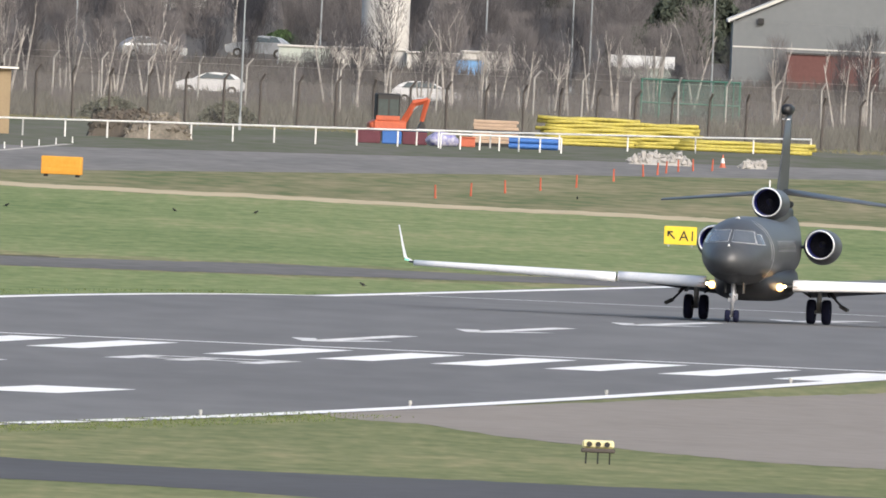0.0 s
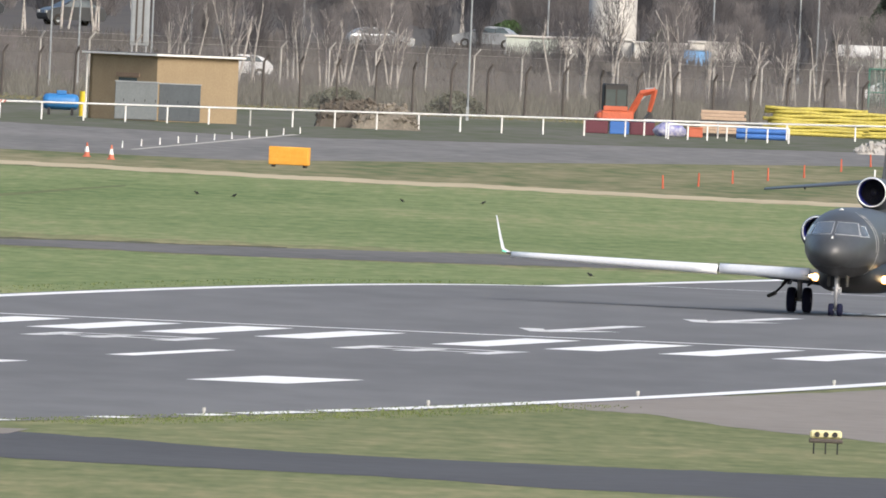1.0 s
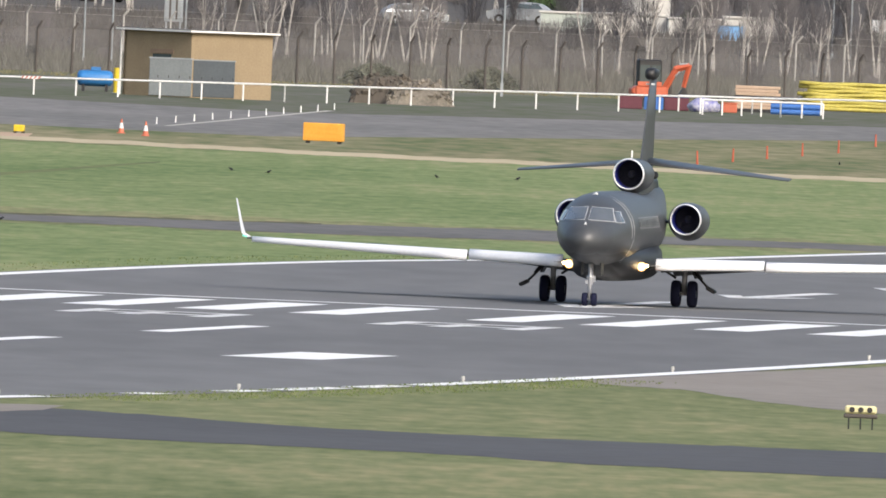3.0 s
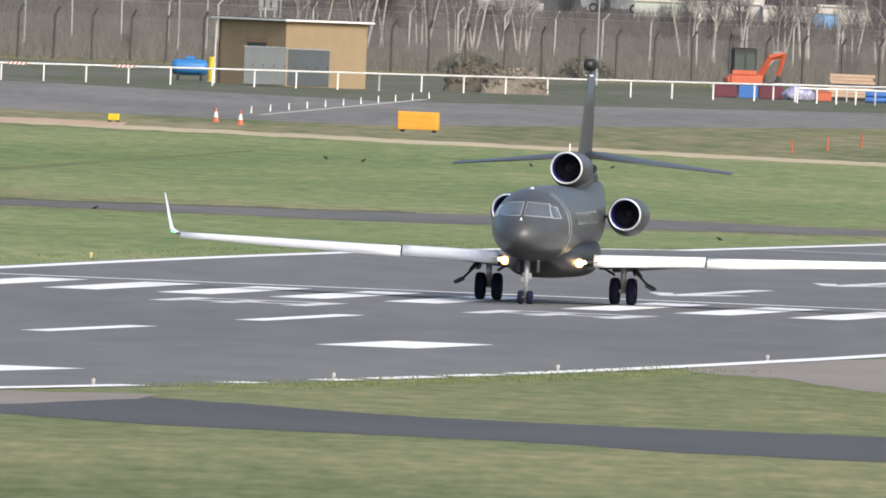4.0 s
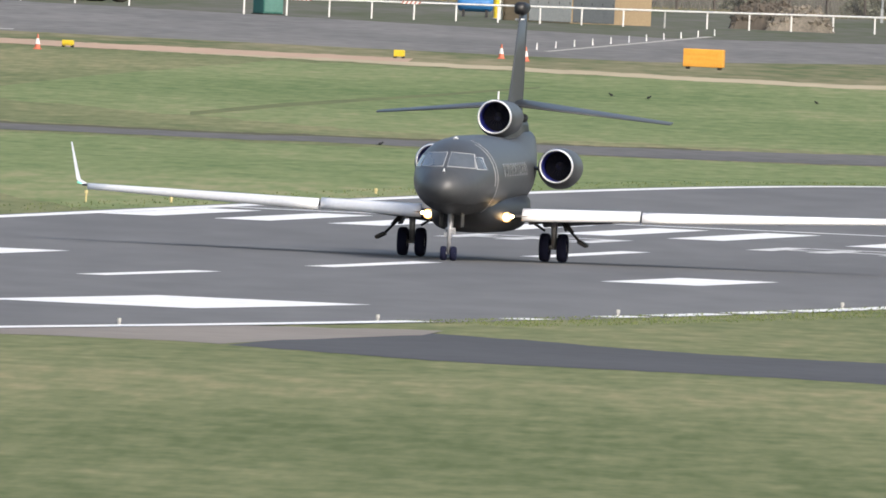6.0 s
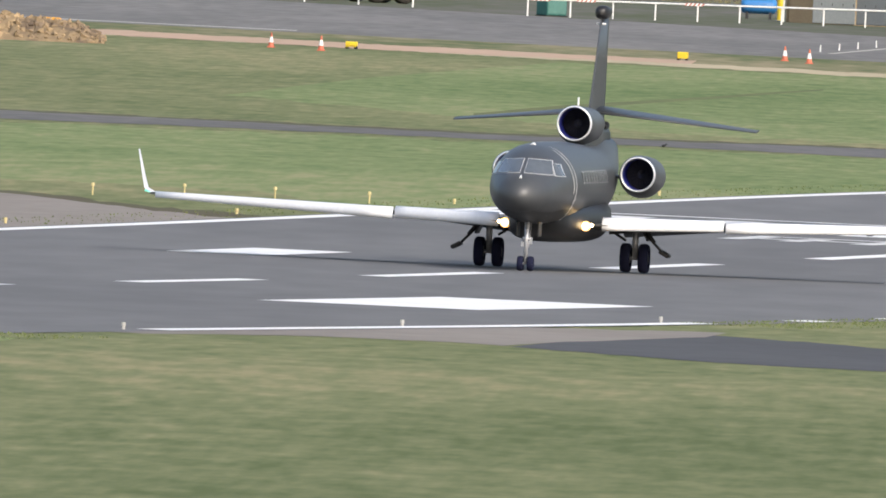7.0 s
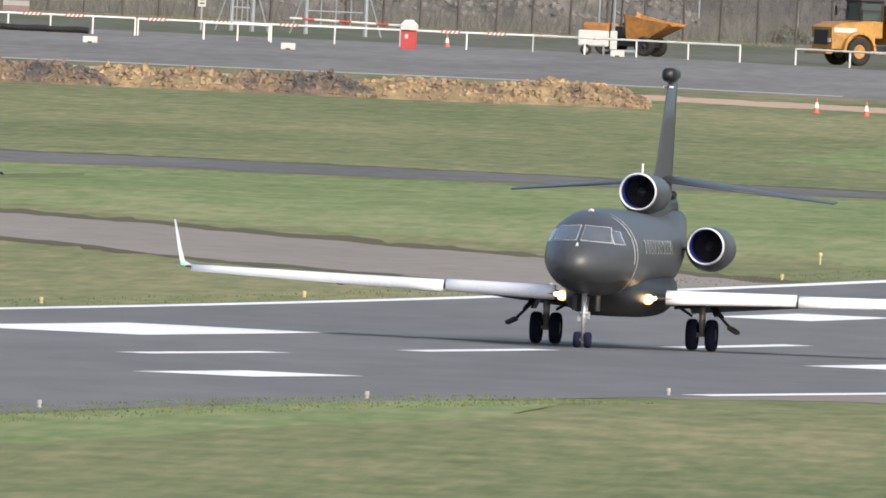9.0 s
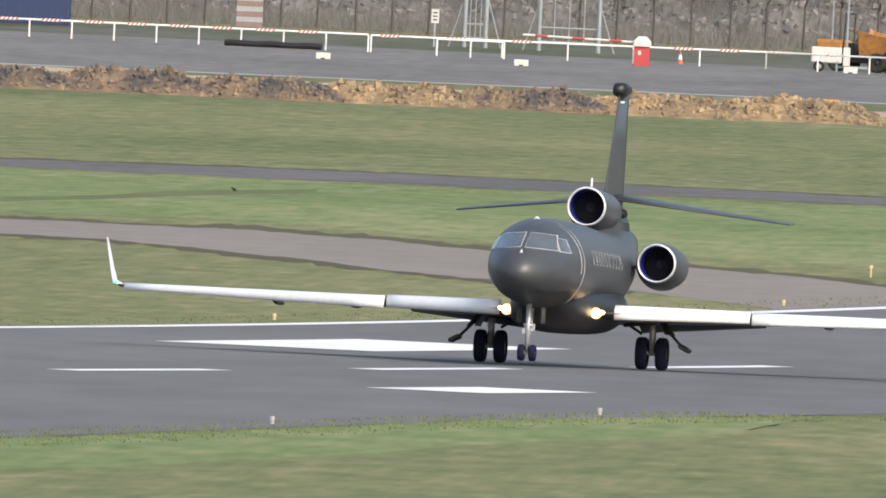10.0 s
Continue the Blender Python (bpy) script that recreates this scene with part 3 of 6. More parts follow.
        box(b, -0.3, -0.17, -0.06, 0.3, 0.16, 0.06, 0.03, mm)
        part("door_arm", b, BELLY, g)
    # fin, centre engine, dorsal duct
    b = bmesh.new()
    def fin_ring(d, z, c, t):
        pr = airfoil(d, 0, 0, c, t)
        return [Vector((p.x, p.z * 0.8, z + 0.0)) for p in pr]
    loft(b, [fin_ring(13.2, 3.5, 5.8, 0.46), fin_ring(14.5, 4.5, 4.4, 0.29), fin_ring(15.2, 5.2, 3.8, 0.23), fin_ring(15.95, 6.1, 3.1, 0.19), fin_ring(16.95, 7.35, 2.2, 0.15)])
    part("fin", b, GREY_PAINT, jet, smooth=True)
    b = bmesh.new()
    loft(b, [square_ring(d, z, y, h, 20) for d, z, y, h in ((16.9, 7.5, 0.1, 0.09), (17.02, 7.5, 0.185, 0.19), (17.5, 7.5, 0.205, 0.205), (18.4, 7.52, 0.17, 0.14), (19.0, 7.53, 0.05, 0.05))])
    part("antenna_pod", b, BELLY, jet, smooth=True)
    b = bmesh.new()
    tube(b, at(17.1, -0.14, 7.16), at(17.1, 0.14, 7.16), 0.03)
    part("fin_lamp", b, WHITE_LINE, jet)
    nacelle(jet, "centre_engine", 11.1, 0, 4.22, 0.53, 0.58, 4.8)
    b = bmesh.new()
    loft(b, [ellipse_ring(d, z, y, h, 16) for d, z, y, h in ((11.5, 3.4, 0.2, 0.22), (12.2, 3.45, 0.3, 0.32), (12.7, 3.6, 0.32, 0.5), (15.5, 3.72, 0.33, 0.58), (18.6, 3.8, 0.26, 0.38))])
    part("dorsal_fairing", b, GREY_PAINT, jet, smooth=True)
    b = bmesh.new()
    tube(b, at(12.0, 0, 4.75), at(12.0, 0, 5.0), 0.03)
    part("beacon", b, WHITE_LINE, jet)
    b = bmesh.new()
    bmesh.ops.create_uvsphere(b, u_segments=12, v_segments=8, radius=1, matrix=Matrix.Translation(at(16.2, 0.36, 4.16)) @ Matrix.Diagonal((0.4, 0.12, 0.13, 1)))
    part("tail_pod", b, BELLY, jet, smooth=True)
    # nose gear
    g = new("nose_gear")
    g.parent = jet
    GEAR.append(g)
    for dy in (-0.15, 0.15):
        wheel("nose_wheel", g, 0, dy, 0.22, 0.18)
    b = bmesh.new()
    tube(b, at(0, 0, 0.22), at(0.05, 0, 1.55), 0.055, 0.08, 10)
    tube(b, at(0, -0.2, 0.22), at(0, 0.2, 0.22), 0.04)
    tube(b, at(0.02, -0.12, 0.95), at(0.02, 0.12, 0.95), 0.06)
    part("strut", b, STRUT, g, smooth=True)
    b = bmesh.new()
    tube(b, at(0.1, 0.05, 0.7), at(0.5, 0.05, 1.4), 0.035)
    box(b, D0 - 0.16, -0.16, 0.72, D0 - 0.02, -0.06, 0.86)
    box(b, D0 - 0.16, 0.06, 0.8, D0 - 0.02, 0.17, 1.0)
    part("taxi_light_bracket", b, STRUT, g)
    for yy in (-0.32, 0.32):
        b = bmesh.new()
        box(b, D0 - 0.9, yy - 0.02, 1.02, D0 - 0.1, yy + 0.02, 1.45, 0.01)
        part("nose_gear_door", b, BELLY, g)
    return jet


JET = build_jet()

# ---- far materials ----
WHITE_METAL = mat("white_painted_metal", (0.72, 0.72, 0.71), 0.5, alt=(0.5, 0.5, 0.48), scale=1.2, fine=12)
BRICK_LIGHT = mat("buff_brick", (0.285, 0.222, 0.138), 0.9, alt=(0.215, 0.16, 0.10), scale=1.0, fine=9, bump=0.3)
BRICK_DARK = mat("brown_brick_base", (0.26, 0.18, 0.125), 0.9, alt=(0.18, 0.125, 0.09), scale=1.0, fine=9)
ROOF_EDGE = mat("white_roof_edge", (0.7, 0.69, 0.66), 0.6)
ROOF_FELT = mat("roof_felt", (0.06, 0.055, 0.055), 0.9)
CABINET_LIGHT = mat("light_grey_cabinet", (0.145, 0.165, 0.175), 0.55, scale=1, fine=8)
CABINET_DARK = mat("slate_grey_cabinet", (0.07, 0.085, 0.098), 0.55, scale=1, fine=8)
ORANGE = mat("orange_board", (0.68, 0.34, 0.05), 0.55, alt=(0.62, 0.26, 0.02), scale=1.5, fine=8)
PLAIN_RUBBER = mat("dusty_black_rubber", (0.022, 0.021, 0.02), 0.9, alt=(0.06, 0.055, 0.045), scale=2, fine=8, spec=0.15)
YELLOW = mat("yellow_paint", (0.70, 0.52, 0.03), 0.55, alt=(0.58, 0.42, 0.03), scale=1.5, fine=8)
PIPE_YELLOW = mat("yellow_pipe", (0.45, 0.385, 0.075), 0.55, alt=(0.29, 0.25, 0.055), scale=0.8, fine=6, mix=0.9)
BLACK = mat("black_plastic", (0.015, 0.015, 0.016), 0.6)
DARK_STEEL = mat("dark_fence_steel", (0.075, 0.066, 0.06), 0.8, alt=(0.05, 0.042, 0.038), scale=2, fine=12)
PALE_CONCRETE = mat("pale_concrete", (0.36, 0.35, 0.33), 0.9, alt=(0.26, 0.25, 0.23), scale=2, fine=12)
GALV = mat("galvanised_steel", (0.29, 0.315, 0.33), 0.55, 0.3, scale=1.5, fine=10)
RED = mat("red_paint", (0.42, 0.05, 0.05), 0.5, scale=1.5, fine=9)
RED_PLASTIC = mat("orange_red_plastic", (0.50, 0.13, 0.07), 0.55, scale=1.5, fine=9)
DIGGER_ORANGE = mat("orange_digger_paint", (0.46, 0.10, 0.045), 0.5, alt=(0.32, 0.07, 0.035), scale=1.5, fine=9)
TRUCK_YELLOW = mat("yellow_truck_paint", (0.47, 0.245, 0.05), 0.6, alt=(0.24, 0.13, 0.045), scale=1.0, fine=5, mix=0.9)
SKIP_ORANGE = mat("orange_skip_paint", (0.45, 0.20, 0.045), 0.6, alt=(0.22, 0.11, 0.045), scale=1.0, fine=5, mix=0.9)
BLUE = mat("blue_plastic", (0.04, 0.14, 0.42), 0.5, scale=1.5, fine=9)
BLUE_TANK = mat("blue_tank_paint", (0.03, 0.17, 0.42), 0.45, scale=1.5, fine=9)
GREEN_BOX = mat("dark_teal_paint", (0.03, 0.14, 0.12), 0.6, scale=1.5, fine=9)
GREEN_BOX_PALE = mat("teal_panel_paint", (0.07, 0.18, 0.155), 0.65, scale=1.5, fine=9)
GREEN_FENCE = mat("green_fence_paint", (0.04, 0.15, 0.11), 0.6)
CAB_GLASS = mat("dark_cab_glass", (0.055, 0.075, 0.08), 0.12, spec=0.7)
EARTH = mat("spoil_earth", (0.24, 0.175, 0.115), 0.95, alt=(0.07, 0.07, 0.073), scale=0.4, fine=1.1, mix=1.0, bump=0.6, spec=0.1, island=0.2)
STRAW = mat("straw_earth", (0.36, 0.265, 0.15), 0.95, alt=(0.15, 0.115, 0.085), scale=0.45, fine=1.3, mix=1.0, bump=0.6, spec=0.1, island=0.2)
SANDY = mat("sandy_rubble", (0.20, 0.178, 0.145), 0.95, alt=(0.12, 0.108, 0.09), scale=1.5, fine=6, mix=0.9, bump=0.6, spec=0.1, island=0.3)
RUBBLE = mat("grey_rubble", (0.20, 0.185, 0.175), 0.95, alt=(0.10, 0.10, 0.09), scale=0.3, fine=1.5, mix=1.0, bump=0.6, spec=0.1, island=0.4)
BANK = mat("brown_scrub_bank", (0.086, 0.079, 0.077), 0.95, alt=(0.114, 0.108, 0.092), scale=0.05, fine=0.6, stretch=(1, 0.2, 1), spec=0.1)
REED = mat("dead_tall_grass", (0.118, 0.114, 0.1), 0.95, alt=(0.07, 0.073, 0.066), scale=0.5, fine=3, island=0.3, spec=0.1)
SCRUB = mat("brown_scrub_stems", (0.075, 0.07, 0.07), 0.95, alt=(0.106, 0.104, 0.094), scale=0.15, fine=1.5, island=0.3, spec=0.1)
TWIG = mat("bare_brown_twigs", (0.142, 0.133, 0.134), 0.9, alt=(0.102, 0.096, 0.098), scale=1, fine=6, island=0.25, spec=0.1)
TWIG_GREY = mat("bare_grey_twigs", (0.146, 0.138, 0.134), 0.9, alt=(0.086, 0.077, 0.072), scale=1, fine=6, island=0.25, spec=0.1)
BIRCH_BARK = mat("pale_birch_bark", (0.44, 0.42, 0.39), 0.85, alt=(0.23, 0.205, 0.185), scale=1.5, fine=6, mix=0.8)
LEAF = mat("evergreen_leaves", (0.045, 0.075, 0.03), 0.8, alt=(0.03, 0.05, 0.02), scale=1, fine=6, island=0.35, spec=0.2)
GORSE = mat("grey_green_leaves", (0.10, 0.105, 0.08), 0.85, alt=(0.07, 0.08, 0.06), scale=1, fine=6, island=0.35, spec=0.1)
DARK_LEAF = mat("dark_evergreen_leaves", (0.05, 0.06, 0.045), 0.8, alt=(0.03, 0.04, 0.03), scale=1, fine=6, island=0.35, spec=0.2)
OFF_WHITE = mat("off_white_cladding", (0.50, 0.49, 0.46), 0.7, alt=(0.36, 0.35, 0.33), scale=0.4, fine=3)
PALE_GREEN = mat("pale_green_cladding", (0.40, 0.44, 0.40), 0.7, alt=(0.3, 0.33, 0.3), scale=0.4, fine=3)
GREY_CLAD = mat("grey_cladding", (0.145, 0.158, 0.165), 0.6, alt=(0.12, 0.132, 0.14), scale=0.3, fine=2)
DARK_CLAD = mat("dark_cladding", (0.085, 0.09, 0.102), 0.55, alt=(0.06, 0.066, 0.078), scale=0.2, fine=2)
RED_BRICK = mat("dull_red_brick", (0.12, 0.055, 0.05), 0.9, scale=0.6, fine=5)
CAR_WHITE = mat("white_car_paint", (0.62, 0.63, 0.64), 0.35)
CAR_DARK = mat("dark_car_paint", (0.03, 0.035, 0.04), 0.3)
CAR_SILVER = mat("silver_car_paint", (0.30, 0.32, 0.34), 0.3, 0.4)
TAN_BOX = mat("tan_boards", (0.45, 0.33, 0.24), 0.8, scale=1, fine=6)
CHALK = mat("white_bag", (0.55, 0.55, 0.52), 0.8)
CROW = mat("black_feathers", (0.012, 0.012, 0.014), 0.7)
BLADE = mat("grass_blades", (0.10, 0.13, 0.048), 0.9, alt=(0.135, 0.145, 0.06), scale=0.4, fine=3, island=0.3, spec=0.15)
ROUGH_BLADE = mat("rough_straw_grass", (0.18, 0.16, 0.09), 0.9, alt=(0.12, 0.125, 0.06), scale=0.4, fine=3, island=0.3, spec=0.1)
DULL_RED = mat("faded_red", (0.42, 0.17, 0.14), 0.7)
FAR_Z = level(-400)


def mesh_panel(name, color, cover):
    """Chain link: mostly see-through."""
    m = bpy.data.materials.new(name)
    m.use_nodes = True
    nt = m.node_tree
    tr, mx = nt.nodes.new("ShaderNodeBsdfTransparent"), nt.nodes.new("ShaderNodeMixShader")
    nt.nodes["Principled BSDF"].inputs["Base Color"].default_value = (*color, 1)
    nt.nodes["Principled BSDF"].inputs["Roughness"].default_value = 0.8
    mx.inputs[0].default_value = cover
    nt.links.new(tr.outputs[0], mx.inputs[1])
    nt.links.new(nt.nodes["Principled BSDF"].outputs[0], mx.inputs[2])
    nt.links.new(mx.outputs[0], nt.nodes["Material Output"].inputs["Surface"])
    return m


LINK = mesh_panel("chain_link", (0.16, 0.155, 0.15), 0.2)
R = random.Random(7)


def bx(name, parent, ma, x0, y0, z0, x1, y1, z1, bevel=0.0, label=""):
    return part(name, box(bmesh.new(), x0, y0, z0, x1, y1, z1, bevel), ma, parent, label)


# ---- bank beyond the fence ----
def bank_z(x, y):
    ys = [3600, 3660, 3760, 3860, 3950, 4000, 4100, 4300, 4500, 4700, 4900]
    zs = [-0.2, 0.22, 0.5, 1.1, 2.4, 2.7, 3.4, 5.2, 8.0, 12.0, 17.0]
    z = float(np.interp(y, ys, zs))
    return z + (noise.noise(Vector((x * 0.06, y * 0.02, 0))) * 0.35 if y > 3880 else 0)


bm = bmesh.new()
rows = []
for j in range(53):
    y = 3600 + 25 * j
    rows.append([Vector((x, y, bank_z(x, y))) for x in range(-420, 300, 6)])
loft(bm, rows, close=False, caps=False)
tagged(part("bank", bm, BANK, smooth=True), "rising bank of brown scrub behind the airfield fence", "bank", kind="structure")
patch("apron_edge_line", [(-130, 3046), (-62, 3072), (-45, 3058), (-45, 3066), (-62, 3081), (-130, 3055)], mat("faded_edge_line", (0.40, 0.39, 0.36), 0.9), 0.02, "faded pale line along the apron's edge", "marking")
patch("fence_verge", [(-400, 3440), (-70, 3420), (-36, 3330), (-13, 3262), (16, 3362), (60, 3480), (60, 3660), (-400, 3660)],
      mat("worn_verge", (0.135, 0.128, 0.112), 0.95, alt=(0.082, 0.095, 0.05), scale=0.1, fine=0.7, stretch=(1, 0.12, 1), spec=0.1, mix=1.0), 0.006, "worn gravelly verge with thin grass", "ground")
patch("dry_verge", [(-200, 3085), (-49, 2955), (-12, 2890), (22, 2838), (70, 2760), (70, 3400), (16, 3200), (-13, 3012), (-62, 3066), (-200, 3066)],
      mat("dry_grass_verge", (0.245, 0.215, 0.13), 0.95, alt=(0.095, 0.12, 0.05), scale=0.12, fine=0.8, stretch=(1, 0.08, 1), spec=0.1, mix=1.0), 0.004, "dry brownish rough grass beside the apron", "grass")


ROAD_Y, ROAD_Z = 3850.0, bank_z(0, 3850) + 0.05
bm = bmesh.new()
loft(bm, [[Vector((x, y, z)) for x in (-420, 295)] for y, z in ((3838, bank_z(0, 3838) - 0.1), (3840, ROAD_Z), (3860, ROAD_Z), (3862, bank_z(0, 3862) - 0.1))], close=False, caps=False)
tagged(part("road", bm, WORN_TRACK), "dark public road running behind the fence", "road", kind="structure")

# ---- fences and rails ----
def build_fence(name, x0, x1, step, y, h, r, ma, label, lean):
    f = thing(name, pose(0, y, bank_z(0, y) if y > 3700 else FAR_Z), label, "fence")
    b = bmesh.new()
    tube(b, (0, 0, -0.3), (0, 0, h), r, r, 6)
    tube(b, (0, 0, h - 0.03), (lean, -0.25, h + 0.42), r, r * 0.9, 6)
    proto = part("fence_post", b, ma, f)
    me = proto.data
    proto.matrix_basis = pose(x0, 0, 0)
    x = x0 + step
    while x < x1:
        shared("fence_post", me, f, pose(x + R.uniform(-0.06, 0.06), 0, R.uniform(-0.06, 0.04), R.uniform(-1, 1), R.uniform(-1.2, 1.2), R.uniform(-25, 25)))
        x += step
    b = bmesh.new()
    vs = [b.verts.new(c) for c in ((x0, 0.05, 0.05), (x1, 0.05, 0.05), (x1, 0.05, h), (x0, 0.05, h))]
    b.faces.new(vs)
    part("chain_link_mesh", b, LINK, f, "fine grey chain-link mesh")
    for z in (0.12, h, h + 0.4):
        b = bmesh.new()
        tube(b, (x0, 0.03 - 0.1 * (z > h), z), (x1, 0.03 - 0.1 * (z > h), z), 0.006, 0.006, 4)
        part("line_wire", b, ma, f)
    return f


build_fence("security_fence", -125, 52, 2.22, 3620, 2.75, 0.075, DARK_STEEL, "tall dark chain-link security fence with cranked post tops", 0.22)
build_fence("outer_fence", -40, 52, 2.95, 3745, 3.0, 0.06, PALE_CONCRETE, "outer chain-link fence on pale cranked concrete posts", 0.3)


def build_rail(pts, step, h=0.92, tape=(), label="low white tubular steel barrier rail"):
    """A white post-and-rail barrier along a line of points."""
    f = thing("barrier_rail", pose(0, 0, 0), label, "barrier", "white barrier rails")
    for (xa, ya), (xb, yb) in zip(pts, pts[1:]):
        n = max(1, round(abs(xb - xa) / step))
        for k in range(n + 1):
            u = k / n
            b = bmesh.new()
            p = on_ground(xa + (xb - xa) * u, ya + (yb - ya) * u)
            tube(b, p, p + Vector((0, 0, h)), 0.055, 0.055, 6)
            part("post", b, WHITE_METAL, f)
        b = bmesh.new()
        tube(b, on_ground(xa, ya, h), on_ground(xb, yb, h), 0.055, 0.055, 6)
        part("rail", b, WHITE_METAL, f)
    for xt in tape:
        xs = [p[0] for p in pts]
        ya = float(np.interp(xt, xs, [p[1] for p in pts]))
        g = new("warning_tape")
        g.parent = f
        for k in range(9):
            b = bmesh.new()
            p = on_ground(xt + k * 0.115, ya, h)
            sk = Vector((0.05, 0, 0.0))
            loft(b, [[p + Vector((u * 0.112, v, e)) + sk * (e / 0.075) for v, e in ((-0.075, -0.075), (0.075, -0.075), (0.075, 0.075), (-0.075, 0.075))] for u in (0, 1)])
            part("red_band" if k % 2 == 0 else "white_band", b, DULL_RED if k % 2 == 0 else WHITE_METAL, g)
    return f


build_rail([(-36.4, 3326), (-13.7, 3380), (9.5, 3446)], 2.25, 0.95, tape=(-36.2, -33.8, -28.0))
build_rail([(8.3, 3462), (12.5, 3470), (24.5, 3520), (31.5, 3560)], 3.6, 0.9)
build_rail([(9.6, 3436), (14.0, 3440), (16.4, 3440)], 1.1, 0.85)
build_rail([(-88.5, 3368), (-74.2, 3376), (-67.0, 3384), (-55.4, 3377)], 3.3, 0.95, tape=(-88.0, -84.4, -80.8, -72.0, -69.5, -66.6, -63.6))
build_rail([(-130.5, 3360), (-88.6, 3366)], 2.3, 0.98, tape=tuple(-113.6 + 2.35 * k for k in range(10)))
build_rail([(-52.3, 3376), (-43.2, 3368)], 3.05, 0.9, tape=(-48.2,))
build_rail([(-84.6, 3358), (-80.9, 3358)], 1.85, 0.95)


# ---- brick hut and its neighbours ----
def build_hut():
    h = thing("brick_hut", pose(-19.0, 3388, FAR_Z, 0, 0, 40), "flat-roofed buff brick hut with a white roof edge", "hut")
    # the near corner stands at the origin; walls run along +x and +y
    s, z = 5.85, 3.6
    for nm, c in (("wall", (0, 0, s, 0.25)), ("wall", (0, 0.25, 0.25, s)), ("wall", (0, s - 0.25, s, s)), ("wall", (s - 0.25, 0.25, s, s - 0.25))):
        b = bmesh.new()
        box(b, c[0], c[1], -0.1, c[2], c[3], z)
        w = part(nm, b, BRICK_LIGHT, h)
    bx("roof_slab", h, ROOF_FELT, -0.3, -0.3, z + 0.004, s + 0.2, s + 0.3, z + 0.16)
    bx("roof_edge", h, ROOF_EDGE, -0.35, -0.35, z + 0.02, s + 0.25, -0.305, z + 0.13, label="white painted roof edge")
    bx("roof_edge", h, ROOF_EDGE, -0.35, -0.3, z + 0.02, -0.305, s + 0.35, z + 0.13)
    win = bx("window", h, CAB_GLASS, -0.03, 1.7, 1.55, -0.004, 3.3, 2.35)
    bx("lintel", h, BRICK_DARK, -0.05, 1.5, 2.4, -0.004, 3.5, 2.62)
    b = bmesh.new()
    tube(b, (-0.12, s + 0.1, 0), (-0.12, s + 0.1, z), 0.05)
    part("drainpipe", b, WHITE_METAL, h)
    for k in range(34):  # brick courses stand a little proud
        zz = 0.05 + 0.1 * k
        bx("brick_course", h, BRICK_LIGHT, 0.006, -0.008, zz, s - 0.006, -0.002, zz + 0.085)


build_hut()


def build_cabinet(x, y, w, h, ma, label):
    c = thing("steel_cabinet", pose(x, y, FAR_Z), label, "cabinet", "cabinets by the hut")
    bx("body", c, ma, -w / 2, 0, 0.08, w / 2, 1.2, h, 0.02)
    bx("top", c, GALV, -w / 2 - 0.04, -0.04, h, w / 2 + 0.04, 1.24, h + 0.06)
    n = max(2, round(w / 0.6))
    for k in range(n):
        d = bx("door", c, ma, -w / 2 + 0.02 + w / n * k, -0.03, 0.12, -w / 2 + w / n * (k + 1) - 0.02, -0.002, h - 0.06)
        bx("handle", d, BLACK, -w / 2 + w / n * (k + 1) - 0.12, -0.05, h * 0.5, -w / 2 + w / n * (k + 1) - 0.08, -0.03, h * 0.5 + 0.15)


build_cabinet(-20.05, 3379, 2.35, 2.15, CABINET_LIGHT, "light grey steel cabinet in front of the brick hut")
build_cabinet(-17.65, 3380, 2.3, 2.1, CABINET_DARK, "dark slate grey steel cabinet beside a lighter one")

t = thing("water_tank", pose(-24.4, 3413, FAR_Z), "bright blue plastic water tank beside the brick hut", "tank")
b = bmesh.new()
loft(b, [[Vector((x, r * 0.55 * math.cos(a), 0.75 + r * 0.45 * math.sin(a))) for a in [2 * math.pi * k / 16 for k in range(16)]] for x, r in ((-1.05, 0.5), (-0.95, 0.9), (-0.7, 1.0), (0.6, 1.0), (0.85, 0.9), (0.95, 0.5))])
part("tank_body", b, BLUE_TANK, t, smooth=True)
bx("hatch", t, BLUE_TANK, -0.3, -0.25, 1.15, 0.25, 0.25, 1.38, 0.03)
for k in (-0.7, 0.6):
    bx("cradle", t, BLACK, k - 0.08, -0.5, 0.0, k + 0.08, 0.5, 0.4)
t = thing("yellow_bollard", pose(-23.15, 3404, FAR_Z), "tall yellow post at the hut's corner", "bollard")
b = bmesh.new()
tube(b, (0, 0, 0), (0, 0, 1.42), 0.2, 0.2, 12)
part("shaft", b, YELLOW, t)
bx("base_plate", t, GALV, -0.28, -0.28, 0, 0.28, 0.28, 0.03)


# ---- small field things ----
def build_board(x, y, w, h, dpt, ma, label, name="marker_board"):
    p = on_ground(x, y)
    t = thing(name, pose(p.x, p.y, p.z, 0, 0, -14), label, "marker board")
    bx("panel", t, ma, -w / 2, 0, 0.12, w / 2, dpt, h, 0.03)
    for k in range(1, 4):
        bx("rib", t, ma, -w / 2 + 0.02, -0.02, h * k / 4, w / 2 - 0.02, -0.002, h * k / 4 + 0.025)
    for sx_ in (-0.4, 0.4):
        bx("foot", t, BLACK, w * sx_ - 0.06, 0.05, 0, w * sx_ + 0.06, dpt - 0.05, 0.118)


build_board(-10.1, 2966, 1.98, 1.0, 0.5, ORANGE, "large orange marker board standing on the grass")
build_board(-24.7, 2946, 0.5, 0.42, 0.3, YELLOW, "small yellow marker box on the grass", "marker_box")
